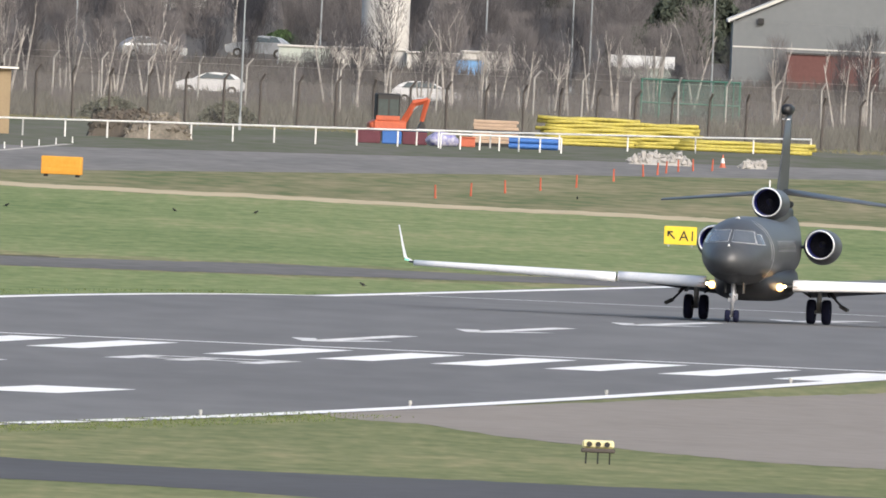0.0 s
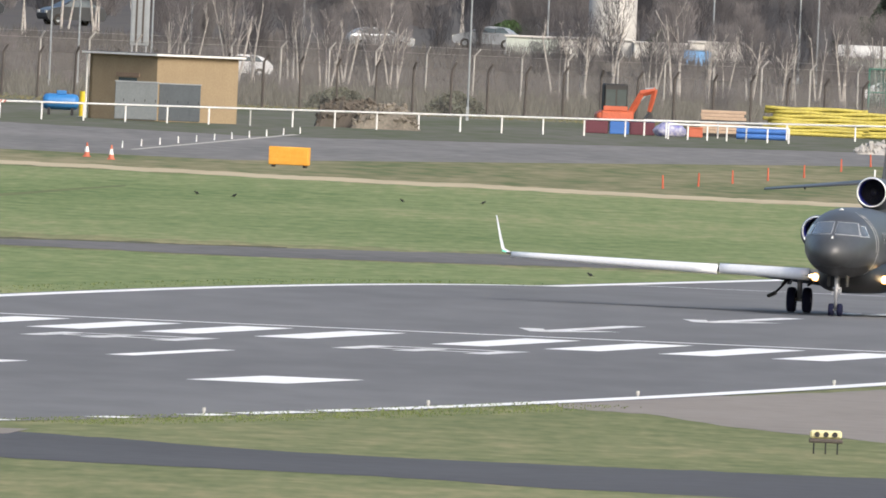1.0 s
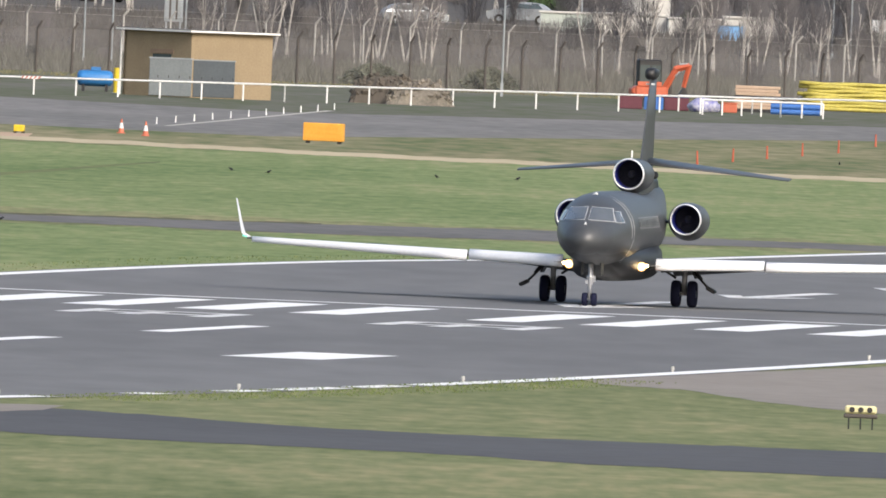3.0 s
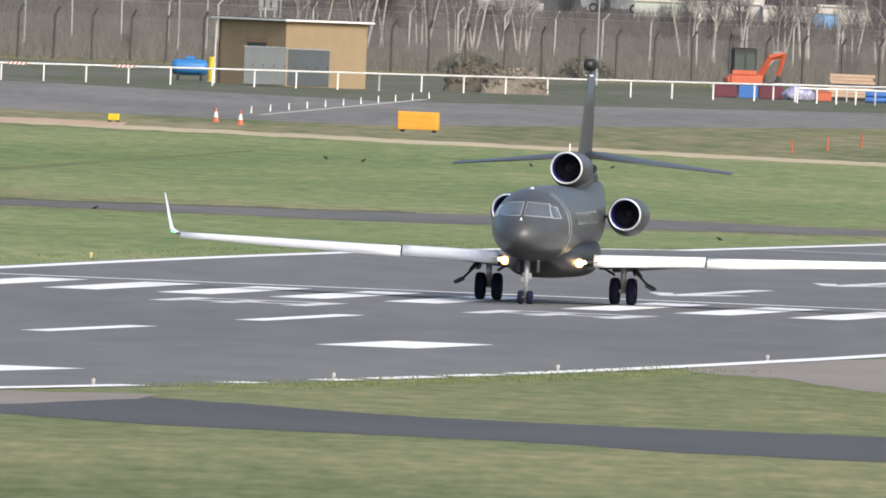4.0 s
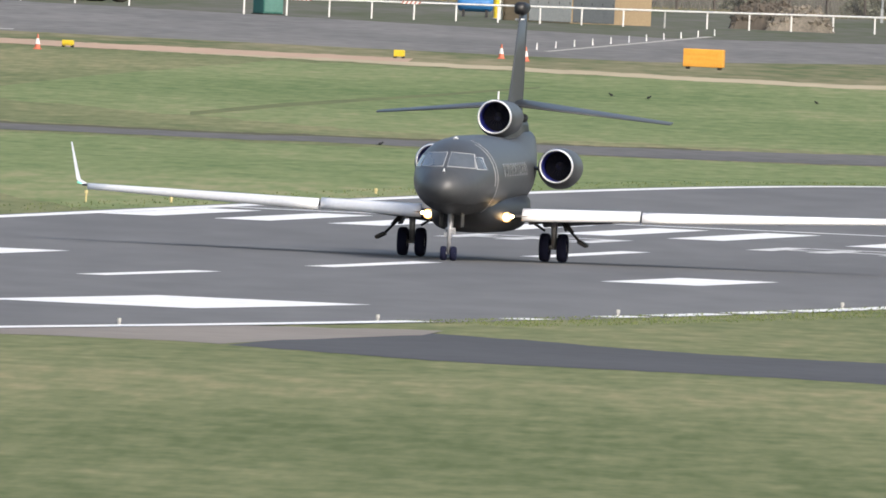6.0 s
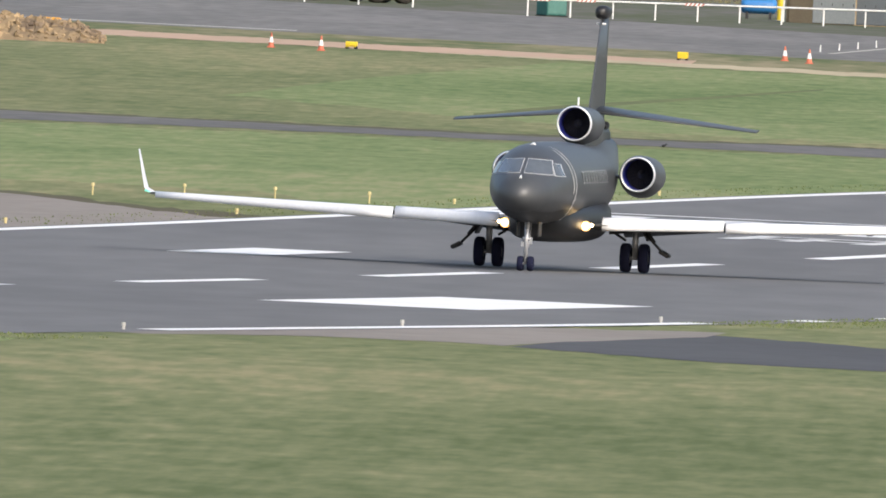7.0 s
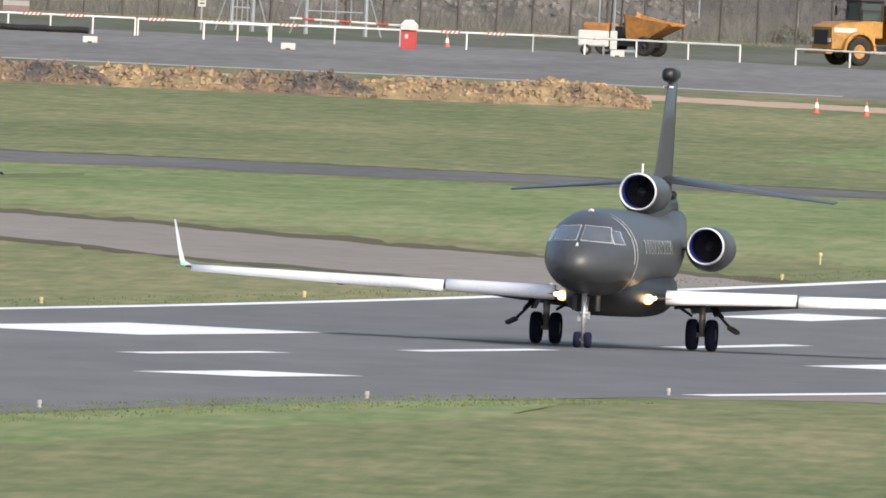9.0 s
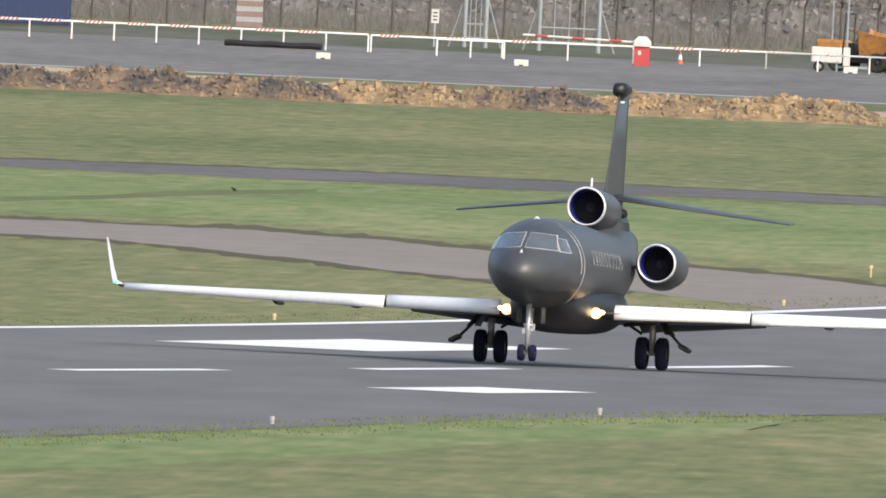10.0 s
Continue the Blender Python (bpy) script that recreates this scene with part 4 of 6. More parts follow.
build_board(-40.3, 2918, 0.55, 0.35, 0.3, YELLOW, "small yellow marker box by the sandy track", "marker_box")
build_board(-54.6, 2896, 1.5, 0.98, 0.4, ORANGE, "orange marker board behind the spoil heap")


def build_sign():
    p = on_ground(17.75, 2618)
    t = thing("taxiway_sign", pose(p.x, p.y, p.z), "yellow taxiway sign reading A1 with a black arrow", "sign")
    bx("board", t, YELLOW, -0.70, 0, 0.1, 0.70, 0.14, 0.88, 0.015)
    for k in (-0.5, 0.5):
        bx("leg", t, GALV, k - 0.04, 0.03, 0, k + 0.04, 0.1, 0.098)
    cu = bpy.data.curves.new("letters", "FONT")
    cu.body, cu.size, cu.extrude = "A1", 0.62, 0.004
    ob = new("letters", cu)
    ob.parent = t
    ob.matrix_basis = pose(-0.06, -0.012, 0.27, 90, 0, 0)
    cu.materials.append(BLACK)
    b = bmesh.new()
    box(b, -0.035, -0.006, -0.2, 0.035, 0, 0.2, m=Matrix.Translation((-0.38, -0.006, 0.48)) @ pose(0, 0, 0, 0, -45, 0))
    box(b, -0.2, -0.006, -0.035, 0.03, 0, 0.035, m=Matrix.Translation((-0.36, -0.008, 0.64)))
    box(b, -0.035, -0.006, -0.2, 0.035, 0, 0.03, m=Matrix.Translation((-0.53, -0.008, 0.64)))
    part("arrow", b, BLACK, t)


build_sign()


CREAM = mat("cream_paint", (0.62, 0.58, 0.34), 0.5, alt=(0.5, 0.46, 0.24), scale=3, fine=12)


def build_papi():
    p = on_ground(9.2, 1647)
    t = thing("approach_light_box", pose(p.x, p.y, p.z), "three-lens approach light box with a yellow top on thin legs", "light unit")
    bx("housing", t, CREAM, -0.43, 0, 0.42, 0.43, 0.7, 0.64, 0.05, "pale yellow metal housing")
    bx("tray", t, DARK_STEEL, -0.46, -0.02, 0.3, 0.46, 0.7, 0.415, 0.03)
    for k in (-0.24, 0.0, 0.24):
        b = bmesh.new()
        tube(b, (k, -0.03, 0.53), (k, 0.02, 0.53), 0.075, 0.075, 14)
        ln = part("lens", b, BLACK, t, "dark round lens")
    for k, yy in ((-0.32, 0.1), (0.0, 0.05), (0.32, 0.1)):
        b = bmesh.new()
        tube(b, (k, yy, -0.02), (k, yy, 0.31), 0.022, 0.022, 8)
        part("leg", b, BLACK, t)


build_papi()


PALE_YELLOW = mat("pale_yellow_glass", (0.5, 0.42, 0.2), 0.5)


DULL_CAP = mat("weathered_white_cap", (0.36, 0.36, 0.34), 0.7)


def edge_light(p, label, ma):
    t = thing("edge_light", pose(*p), label, "runway light", "runway edge lights")
    b = bmesh.new()
    tube(b, (0, 0, 0), (0, 0, 0.09), 0.05, 0.04, 8)
    part("stem", b, ma, t)
    b = bmesh.new()
    tube(b, (0, 0, 0.092), (0, 0, 0.19), 0.065, 0.055, 10)
    part("lens_cap", b, ma, t)


for k in range(-5, 8):
    edge_light(rw(228.4 + 60 * k, 21.9), "small white runway edge light at the tarmac's edge", DULL_CAP)
    edge_light(rw(233 + 60 * k, -24.8), "small pale runway edge light in the grass", PALE_YELLOW)
for x, y in ((-35.4, 1975), (-32.6, 1985), (-29.7, 1988), (-26.6, 1986)):
    p = on_ground(x, y)
    t = thing("taxiway_marker", pose(*p), "short yellow marker post in the grass", "marker post", "yellow marker posts")
    b = bmesh.new()
    tube(b, (0, 0, 0), (0, 0, 0.3), 0.03, 0.03, 8)
    part("post", b, PALE_YELLOW, t)
    b = bmesh.new()
    tube(b, (0, 0, 0.3), (0, 0, 0.4), 0.07, 0.05, 10)
    part("head", b, PALE_YELLOW, t)


DULL_STAKE = mat("dull_orange_plastic", (0.45, 0.10, 0.05), 0.6)


def stake(x, y, h, r, ma, label, group, band=None):
    t = thing("marker_stake", pose(*on_ground(x, y), R.uniform(-3, 3), R.uniform(-3, 3), 0), label, "stake", group)
    b = bmesh.new()
    tube(b, (0, 0, 0), (0, 0, h), r, r * 0.8, 8)
    part("shaft", b, ma, t)
    b = bmesh.new()
    tube(b, (0, 0, 0), (0, 0, h * 0.25), r * 1.15, r * 1.1, 8)
    part("base", b, band or ma, t)


for x, y in ((8.0, 2917), (9.8, 2951), (11.6, 2990), (13.5, 3030), (15.5, 3074), (17.8, 3152), (19.7, 3215), (20.6, 3240), (21.2, 3262), (22.0, 3285), (22.9, 3300), (24.0, 3310)):
    stake(x, y, 0.66, 0.05, DULL_STAKE, "orange-red plastic stake beside the apron", "orange stakes")
for k in range(11):
    u = k / 10
    stake(-18.9 + 8.2 * u, 3084 + 230 * u, 0.36, 0.038, WHITE_METAL, "short white stake along the apron line", "white stakes")
patch("white_kerb_line", [(-18.5, 3070), (-18.1, 3070), (-10.6, 3300), (-11.1, 3300)], mat("faded_line", (0.42, 0.40, 0.35), 0.9), 0.02, "faded pale line across the apron", "marking")


def build_cone(x, y, h=0.72):
    t = thing("traffic_cone", pose(*on_ground(x, y)), "orange and white traffic cone on a square base", "cone", "traffic cones")
    bx("base", t, RED_PLASTIC, -0.2, -0.2, 0, 0.2, 0.2, 0.05, 0.01)
    for nm, z0, z1, r0, r1, ma in (("lower_body", 0.05, 0.25, 0.15, 0.115, RED_PLASTIC), ("white_band", 0.25, 0.52, 0.115, 0.065, WHITE_METAL), ("tip", 0.52, 0.72, 0.065, 0.03, RED_PLASTIC)):
        b = bmesh.new()
        tube(b, (0, 0, z0 * h / 0.72), (0, 0, z1 * h / 0.72), r0, r1, 12)
        part(nm, b, ma, t)


for x, y in ((-43.8, 2898), (-41.3, 2889), (-20.0, 2984), (-18.7, 2968), (-72.1, 3400), (22.6, 3352), (24.9, 3356)):
    build_cone(x, y)


def build_crow(x, y, turn):
    t = thing("crow", pose(*on_ground(x, y), 0, 0, turn), "small black crow standing on the grass", "bird", "crows on the field")
    b = bmesh.new()
    bmesh.ops.create_uvsphere(b, u_segments=10, v_segments=6, radius=1, matrix=Matrix.Translation((0, 0, 0.15)) @ pose(0, 0, 0, 0, 20, 0) @ Matrix.Diagonal((0.15, 0.075, 0.08, 1)))
    part("body", b, CROW, t, smooth=True)
    b = bmesh.new()
    bmesh.ops.create_uvsphere(b, u_segments=8, v_segments=6, radius=0.05, matrix=Matrix.Translation((-0.14, 0, 0.24)))
    tube(b, (-0.17, 0, 0.24), (-0.24, 0, 0.23), 0.018, 0.004, 6)
    part("head", b, CROW, t, smooth=True)
    b = bmesh.new()
    box(b, 0.1, -0.03, 0.06, 0.27, 0.03, 0.085)
    part("tail", b, CROW, t)
    for s in (-0.03, 0.03):
        b = bmesh.new()
        tube(b, (0, s, 0), (0, s, 0.1), 0.008, 0.008, 5)
        part("leg", b, CROW, t)
    t.scale = (0.62, 0.62, 0.62)


for x, y, a in ((-13.2, 2707, 20), (-11.5, 2698, 160), (-4.1, 2714, 40), (-0.5, 2723, 200), (3.7, 2286, 10), (-20.0, 2321, 180), (-63.2, 2225, 30), (15.0, 2960, 90)):
    build_crow(x, y, a)


# ---- heaps ----
def build_heap(name, x, y, length, depth, height, ma, label, seed, turn=0.0, rough=0.2, clods=45, clod_size=1.6):
    b = bmesh.new()
    nx, ny = max(12, int(length / 0.22)), max(8, int(depth / 0.45))
    rows = []
    for j in range(ny + 1):
        row = []
        for i in range(nx + 1):
            u, v = 2 * i / nx - 1, 2 * j / ny - 1
            prof = max(0.0, 1 - abs(v) ** 2.6) * max(0.0, 1 - abs(u) ** 4) ** 0.8
            px, py = u * length / 2, v * depth / 2
            nz = noise.fractal(Vector((px * 0.9, py * 0.5, seed)), 0.9, 2.1, 5) + 0.5 * abs(noise.noise(Vector((px * 2.6, py * 1.1, seed + 5))))
            row.append(Vector((px + 0.12 * noise.noise(Vector((px * 3, py * 3, seed + 9))), py, height * prof * (0.85 + rough * nz) + 0.24 * prof * noise.noise(Vector((px * 2.6, py * 1.6, seed))) + 0.12 * prof * noise.noise(Vector((px * 8.5, py * 4, seed))) - 0.06)))
        rows.append(row)
    loft(b, rows, close=False, caps=False)
    rng = random.Random(int(seed * 10) + 3)
    for _ in range(int(clods * length)):
        c = rows[rng.randrange(0, ny // 2 + 2)][rng.randrange(1, nx)]
        if c.z < 0.02:
            continue
        r = rng.uniform(0.05, 0.16) * clod_size
        q = Euler((rng.uniform(0, 6), rng.uniform(0, 6), rng.uniform(0, 6))).to_matrix()
        pts = [b.verts.new(c + q @ (Vector(v) * r * rng.uniform(0.65, 1.25))) for v in ((1, 0, 0), (-1, 0, 0), (0, 1, 0), (0, -1, 0), (0, 0, 1), (0, 0, -1))]
        for f3 in ((0, 2, 4), (2, 1, 4), (1, 3, 4), (3, 0, 4), (2, 0, 5), (1, 2, 5), (3, 1, 5), (0, 3, 5)):
            b.faces.new([pts[k] for k in f3])
    ob = part(name, b, ma)
    p = on_ground(x, y)
    ob.matrix_basis = pose(p.x, p.y, p.z, 0, 0, turn)
    return tagged(ob, label, "heap", "heaps of spoil")


for k in range(11):
    x = -117.2 + 6.2 * k
    y = float(np.interp(x, [-92, -57.8, -50.8], [2846, 2856, 2878]))
    build_heap("spoil_heap", x, y + 4, 8.2, 9.0, 1.0 + 0.2 * R.random(), STRAW if k in (3, 7, 9, 10) else EARTH,
               "long low heap of straw-coloured dug earth" if k in (3, 7, 9, 10) else "long low heap of dark clods and brown earth", 3.1 * k, R.uniform(-2, 2), 0.22)
build_heap("gravel_heap", -6.25, 3407, 3.9, 3.5, 1.45, SANDY, "heap of pale sandy gravel behind the rail", 77)
build_heap("soil_heap", -8.05, 3410, 4.4, 3.5, 1.75, mat("dark_soil", (0.09, 0.075, 0.06), 0.95, alt=(0.06, 0.055, 0.04), scale=1, fine=5), "heap of dark soil beside pale gravel", 81)
for x, y, l, h, s in ((-84, 3690, 16, 3.0, 21), (-70, 3700, 14, 3.4, 22), (-100, 3700, 18, 2.6, 23), (-118, 3690, 16, 2.8, 27)):
    build_heap("rubble_heap", x, y, l, 16, h, RUBBLE, "broad heap of grey rubble behind the fence", s, 0, 0.3, 30, 2.2)
build_heap("broken_concrete", 21.4, 3352, 3.6, 2.4, 0.62, PALE_CONCRETE, "low pile of broken pale concrete by the apron", 31, 0, 0.2, 60)
build_heap("broken_concrete", 26.6, 3356, 1.5, 1.4, 0.5, PALE_CONCRETE, "small pile of broken pale concrete by the apron", 33, 0, 0.2, 60)


def build_block(x, y, w=0.78, h=0.36):
    t = thing("concrete_block", pose(*on_ground(x, y)), "pale concrete barrier block lying on the apron", "block", "concrete blocks")
    bx("block", t, CHALK, -w / 2, 0, 0, w / 2, 0.45, h, 0.03)
    bx("slot", t, BLACK, -0.12, -0.006, 0.0, 0.12, -0.002, 0.08)


for x, y in ((-78.3, 3289), (-88.3, 3264), (-62.2, 3378), (-106.2, 3264)):
    build_block(x, y)
t = thing("drain_pipe", pose(-93.7, 3362, FAR_Z, 0, 0, -16), "long black plastic drain pipe lying by the rail", "pipe")
b = bmesh.new()
loft(b, [[Vector((-2.8 + 0.14 * k, (0.17 + 0.015 * (k % 2)) * math.cos(a), 0.2 + 0.02 * math.sin(k * 0.4) + (0.17 + 0.015 * (k % 2)) * math.sin(a))) for a in [math.pi * i / 6 for i in range(12)]] for k in range(41)])
part("pipe", b, BLACK, t)
bx("timber_wedge", t, SANDY, -2.2, -0.3, 0, 2.4, 0.3, 0.03)


# ---- machines ----
def tyre(name, parent, m, r, w, rim, spin=False):
    g = new(name)
    g.parent = parent
    g.matrix_basis = m
    if spin:
        WHEELS.append((g, m))
    b = bmesh.new()
    h = w / 2
    lathe(b, [(-h * 0.8, r * 0.5), (-h, r * 0.6), (-h, r * 0.88), (-h * 0.75, r), (h * 0.75, r), (h, r * 0.88), (h, r * 0.6), (h * 0.8, r * 0.5)], n=22)
    part("tyre", b, PLAIN_RUBBER, g, smooth=True)
    b = bmesh.new()
    lathe(b, [(-h * 0.7, 0.01), (-h * 0.75, r * 0.15), (-h * 0.55, r * 0.2), (-h * 0.5, r * 0.38), (-h * 0.8, r * 0.5), (h * 0.8, r * 0.5), (h * 0.5, r * 0.38), (h * 0.7, 0.01)], n=18)
    part("rim", b, rim, g, smooth=True)


def build_dump_truck(x, y, turn):
    t = thing("dump_truck", pose(x, y, FAR_Z, 0, 0, turn), "yellow articulated dump truck with black tyres parked behind the rail", "dump truck")
    for dx, r in ((2.6, 0.66), (-1.15, 0.68), (-2.75, 0.68)):
        for s in (-1, 1):
            tyre("wheel", t, pose(dx, s * 1.12, r, 0, 0, 90), r, 0.55, TRUCK_YELLOW)
    # sloping bonnet
    b = bmesh.new()
    prof = [(4.1, 0.75), (4.15, 1.75), (3.5, 1.98), (2.2, 2.05), (1.6, 2.05), (1.6, 0.8)]
    loft(b, [[Vector((px, s, pz)) for px, pz in prof] for s in (-1.1, -0.98, 0.98, 1.1)])
    part("bonnet", b, TRUCK_YELLOW, t)
    bx("grille", t, BLACK, 4.155, -0.75, 0.95, 4.2, 0.75, 1.62, 0.02)
    bx("bumper", t, TRUCK_YELLOW, 4.15, -1.25, 0.5, 4.5, 1.25, 0.72, 0.04)
    bx("headlight_panel", t, CHALK, 4.0, -1.11, 1.3, 4.15, -1.104, 1.6)
    bx("chassis", t, BLACK, -3.3, -0.5, 0.6, 3.8, 0.5, 0.95)
    for s in (-1, 1):
        bx("bonnet_stripe", t, CHALK, 2.7, s * 1.105 - 0.006, 1.52, 4.0, s * 1.105 + 0.006, 1.74)
        bx("step", t, BLACK, 1.0, s * 1.0 - 0.2, 0.55, 1.6, s * 1.0 + 0.2, 0.65)
        bx("headlight", t, CHALK, 4.16, s * 0.9 - 0.14, 1.05, 4.2, s * 0.9 + 0.14, 1.25)
        b = bmesh.new()
        tube(b, (2.3, s * 0.95, 2.06), (2.3, s * 0.95, 2.6), 0.025)
        tube(b, (1.2, s * 0.95, 2.06), (1.2, s * 0.95, 2.6), 0.025)
        tube(b, (1.2, s * 0.95, 2.6), (2.3, s * 0.95, 2.6), 0.025)
        part("handrail", b, BLACK, t)
        b = bmesh.new()
        loft(b, [[Vector((2.6 + rr * math.cos(a), s * yy, 0.66 + rr * math.sin(a))) for rr, a in [(0.95, radians(k)) for k in range(0, 181, 20)] + [(0.82, radians(k)) for k in range(180, -1, -20)]] for yy in (0.85, 1.42)])
        part("mudguard", b, TRUCK_YELLOW, t)
    cab = bx("cab", t, TRUCK_YELLOW, 1.0, -0.8, 1.3, 2.35, 0.8, 2.1, 0.04)
    bx("cab_glass", cab, CAB_GLASS, 1.05, -0.76, 2.1, 2.3, 0.76, 2.95, 0.04, "dark glazed cab")
    bx("cab_roof", cab, BLACK, 0.95, -0.84, 2.96, 2.42, 0.84, 3.1, 0.05)
    for yy in (-0.77, 0.77):
        for xx in (1.05, 2.28):
            bx("cab_pillar", cab, BLACK, xx - 0.05, yy - 0.03, 2.1, xx + 0.05, yy + 0.03, 2.95)
    for s in (-1, 1):
        b = bmesh.new()
        tube(b, (2.4, s * 0.8, 2.6), (2.7, s * 1.25, 2.6), 0.02)
        box(b, 2.66, s * 1.25 - 0.1, 2.3, 2.7, s * 1.25 + 0.1, 2.75)
        part("mirror", b, BLACK, cab)
    # open body
    b = bmesh.new()
    def ring(px, w0, z0, w1, z1):
        return [Vector((px, -w0, z0)), Vector((px, -w1, z1)), Vector((px, -w1 + 0.1, z1)), Vector((px, -w0 + 0.1, z0 + 0.1)), Vector((px, w0 - 0.1, z0 + 0.1)), Vector((px, w1 - 0.1, z1)), Vector((px, w1, z1)), Vector((px, w0, z0))]
    loft(b, [ring(0.75, 1.0, 1.05, 1.42, 2.75), ring(0.2, 1.0, 1.0, 1.45, 2.35), ring(-2.3, 1.0, 1.15, 1.45, 2.2), ring(-3.6, 1.1, 1.75, 1.45, 2.25), ring(-4.0, 1.15, 1.95, 1.4, 2.15)])
    body = part("tipper_body", b, TRUCK_YELLOW, t)
    b = bmesh.new()
    vs = [b.verts.new(c) for c in ((0.72, -1.0, 1.1), (0.72, 1.0, 1.1), (0.72, 1.38, 2.85), (0.72, -1.38, 2.85))]
    b.faces.new(vs)
    bmesh.ops.solidify(b, geom=b.faces[:], thickness=0.08)
    part("headboard", b, TRUCK_YELLOW, body)
    for s in (-1, 1):
        for k in range(6):
            px = 0.1 - 0.65 * k
            b = bmesh.new()
            tube(b, (px, s * 1.06, 1.15 + max(0, k - 3) * 0.2), (px, s * 1.47, 2.25), 0.06, 0.06, 4)
            part("side_rib", b, TRUCK_YELLOW, body)
    return t


build_dump_truck(-47.4, 3404, 209).scale = (1.08, 1.08, 1.2)


def build_dumper():
    t = thing("site_dumper", pose(-62.0, 3402, FAR_Z, 0, 0, -22), "orange forward-tipping site dumper parked behind the rail", "dumper")
    for dx, r in ((1.3, 0.55), (-1.1, 0.55)):
        for s in (-1, 1):
            tyre("wheel", t, pose(dx, s * 0.9, r, 0, 0, 90), r, 0.45, BLACK)
    bx("chassis", t, BLACK, -1.9, -0.45, 0.5, 1.7, 0.45, 0.9, 0.04)
    bx("engine_cover", t, SKIP_ORANGE, -2.6, -0.75, 0.95, -0.9, 0.75, 1.75, 0.15)
    bx("seat", t, BLACK, -0.8, -0.3, 0.95, -0.3, 0.3, 1.6, 0.04)
    b = bmesh.new()
    def ring(px, w0, z0, w1, z1):
        return [Vector((px, -w0, z0)), Vector((px, -w1, z1)), Vector((px, -w1 + 0.08, z1)), Vector((px, -w0 + 0.08, z0 + 0.08)), Vector((px, w0 - 0.08, z0 + 0.08)), Vector((px, w1 - 0.08, z1)), Vector((px, w1, z1)), Vector((px, w0, z0))]
    loft(b, [ring(0.0, 0.7, 1.2, 1.0, 2.45), ring(0.15, 0.85, 0.95, 1.15, 2.3), ring(1.4, 0.85, 0.95, 1.15, 2.05), ring(2.9, 0.95, 1.72, 1.2, 1.85)])
    part("skip", b, SKIP_ORANGE, t, "worn orange tipping skip")
    b = bmesh.new()
    for s in (-0.7, 0.7):
        tube(b, (-0.9, s, 0.9), (-0.8, s, 3.2), 0.045)
    tube(b, (-0.8, -0.7, 3.2), (-0.8, 0.7, 3.2), 0.045)
    part("roll_bar", b, BLACK, t)
    b = bmesh.new()
    tube(b, (-0.15, 0, 1.0), (-0.3, 0, 1.75), 0.03)
    bmesh.ops.create_cone(b, cap_ends=True, segments=12, radius1=0.22, radius2=0.22, depth=0.04, matrix=Matrix.Translation((-0.3, 0, 1.78)) @ pose(0, 0, 0, 0, -30, 0))
    part("steering_column", b, BLACK, t)


build_dumper()


def build_light_tower():
    t = thing("lighting_tower", pose(-63.4, 3386, FAR_Z), "white mobile lighting tower trailer with a folded mast", "light tower")
    bx("generator_canopy", t, CHALK, -1.15, -0.55, 0.5, 0.55, 0.6, 1.38, 0.06)
    bx("cabinet", t, CHALK, 0.62, -0.45, 0.35, 1.0, 0.45, 1.4, 0.03)
    bx("drawbar", t, GALV, 0.2, -0.08, 0.25, 2.0, 0.08, 0.38)
    for s in (-1, 1):
        tyre("wheel", t, pose(-0.7, s * 0.62, 0.3, 0, 0, 90), 0.3, 0.2, GALV)
    b = bmesh.new()
    for s in (-0.12, 0.12):
        tube(b, (0.8, s, 1.4), (0.8, s, 4.6), 0.06)
    part("mast", b, GALV, t)
    for k in (-0.35, 0.35):
        bx("flood_lamp", t, BLACK, 0.7, k - 0.2, 4.5, 0.95, k + 0.2, 4.75, 0.03)
    for s in (-1, 1):
        bx("stabiliser_leg", t, GALV, 0.25, s * 0.8 - 0.04, 0.0, 0.33, s * 0.8 + 0.04, 0.6)


build_light_tower()


def build_barrier():
    t = thing("barrier_kiosk", pose(-73.2, 3352, FAR_Z), "red and white barrier kiosk with a striped boom", "barrier")
    bx("cabinet", t, RED, -0.43, -0.3, 0, 0.43, 0.4, 1.08, 0.02)
    b = bmesh.new()
    loft(b, [[Vector((sx_ * w, sy_ * w * 0.85, z)) for sx_, sy_ in ((-1, -1), (0, -1.15), (1, -1), (1.1, 0), (1, 1), (0, 1.15), (-1, 1), (-1.1, 0))] for w, z in ((0.46, 1.084), (0.46, 1.36), (0.22, 1.62), (0.18, 1.64))])
    part("hood", b, CHALK, t, "white faceted hood")
    bx("notice", t, CHALK, -0.2, -0.306, 0.62, -0.04, -0.301, 0.84)
    boom = new("boom")
    boom.parent = t
    for k in range(9):
        b = bmesh.new()
        tube(b, (-0.45 - 0.68 * k, -0.1, 1.3 + 0.015 * k), (-0.45 - 0.68 * (k + 1), -0.1, 1.3 + 0.015 * (k + 1)), 0.065, 0.065, 8)
        part("red_band" if k % 3 == 1 else "white_band", b, RED if k % 3 == 1 else CHALK, boom)


build_barrier()


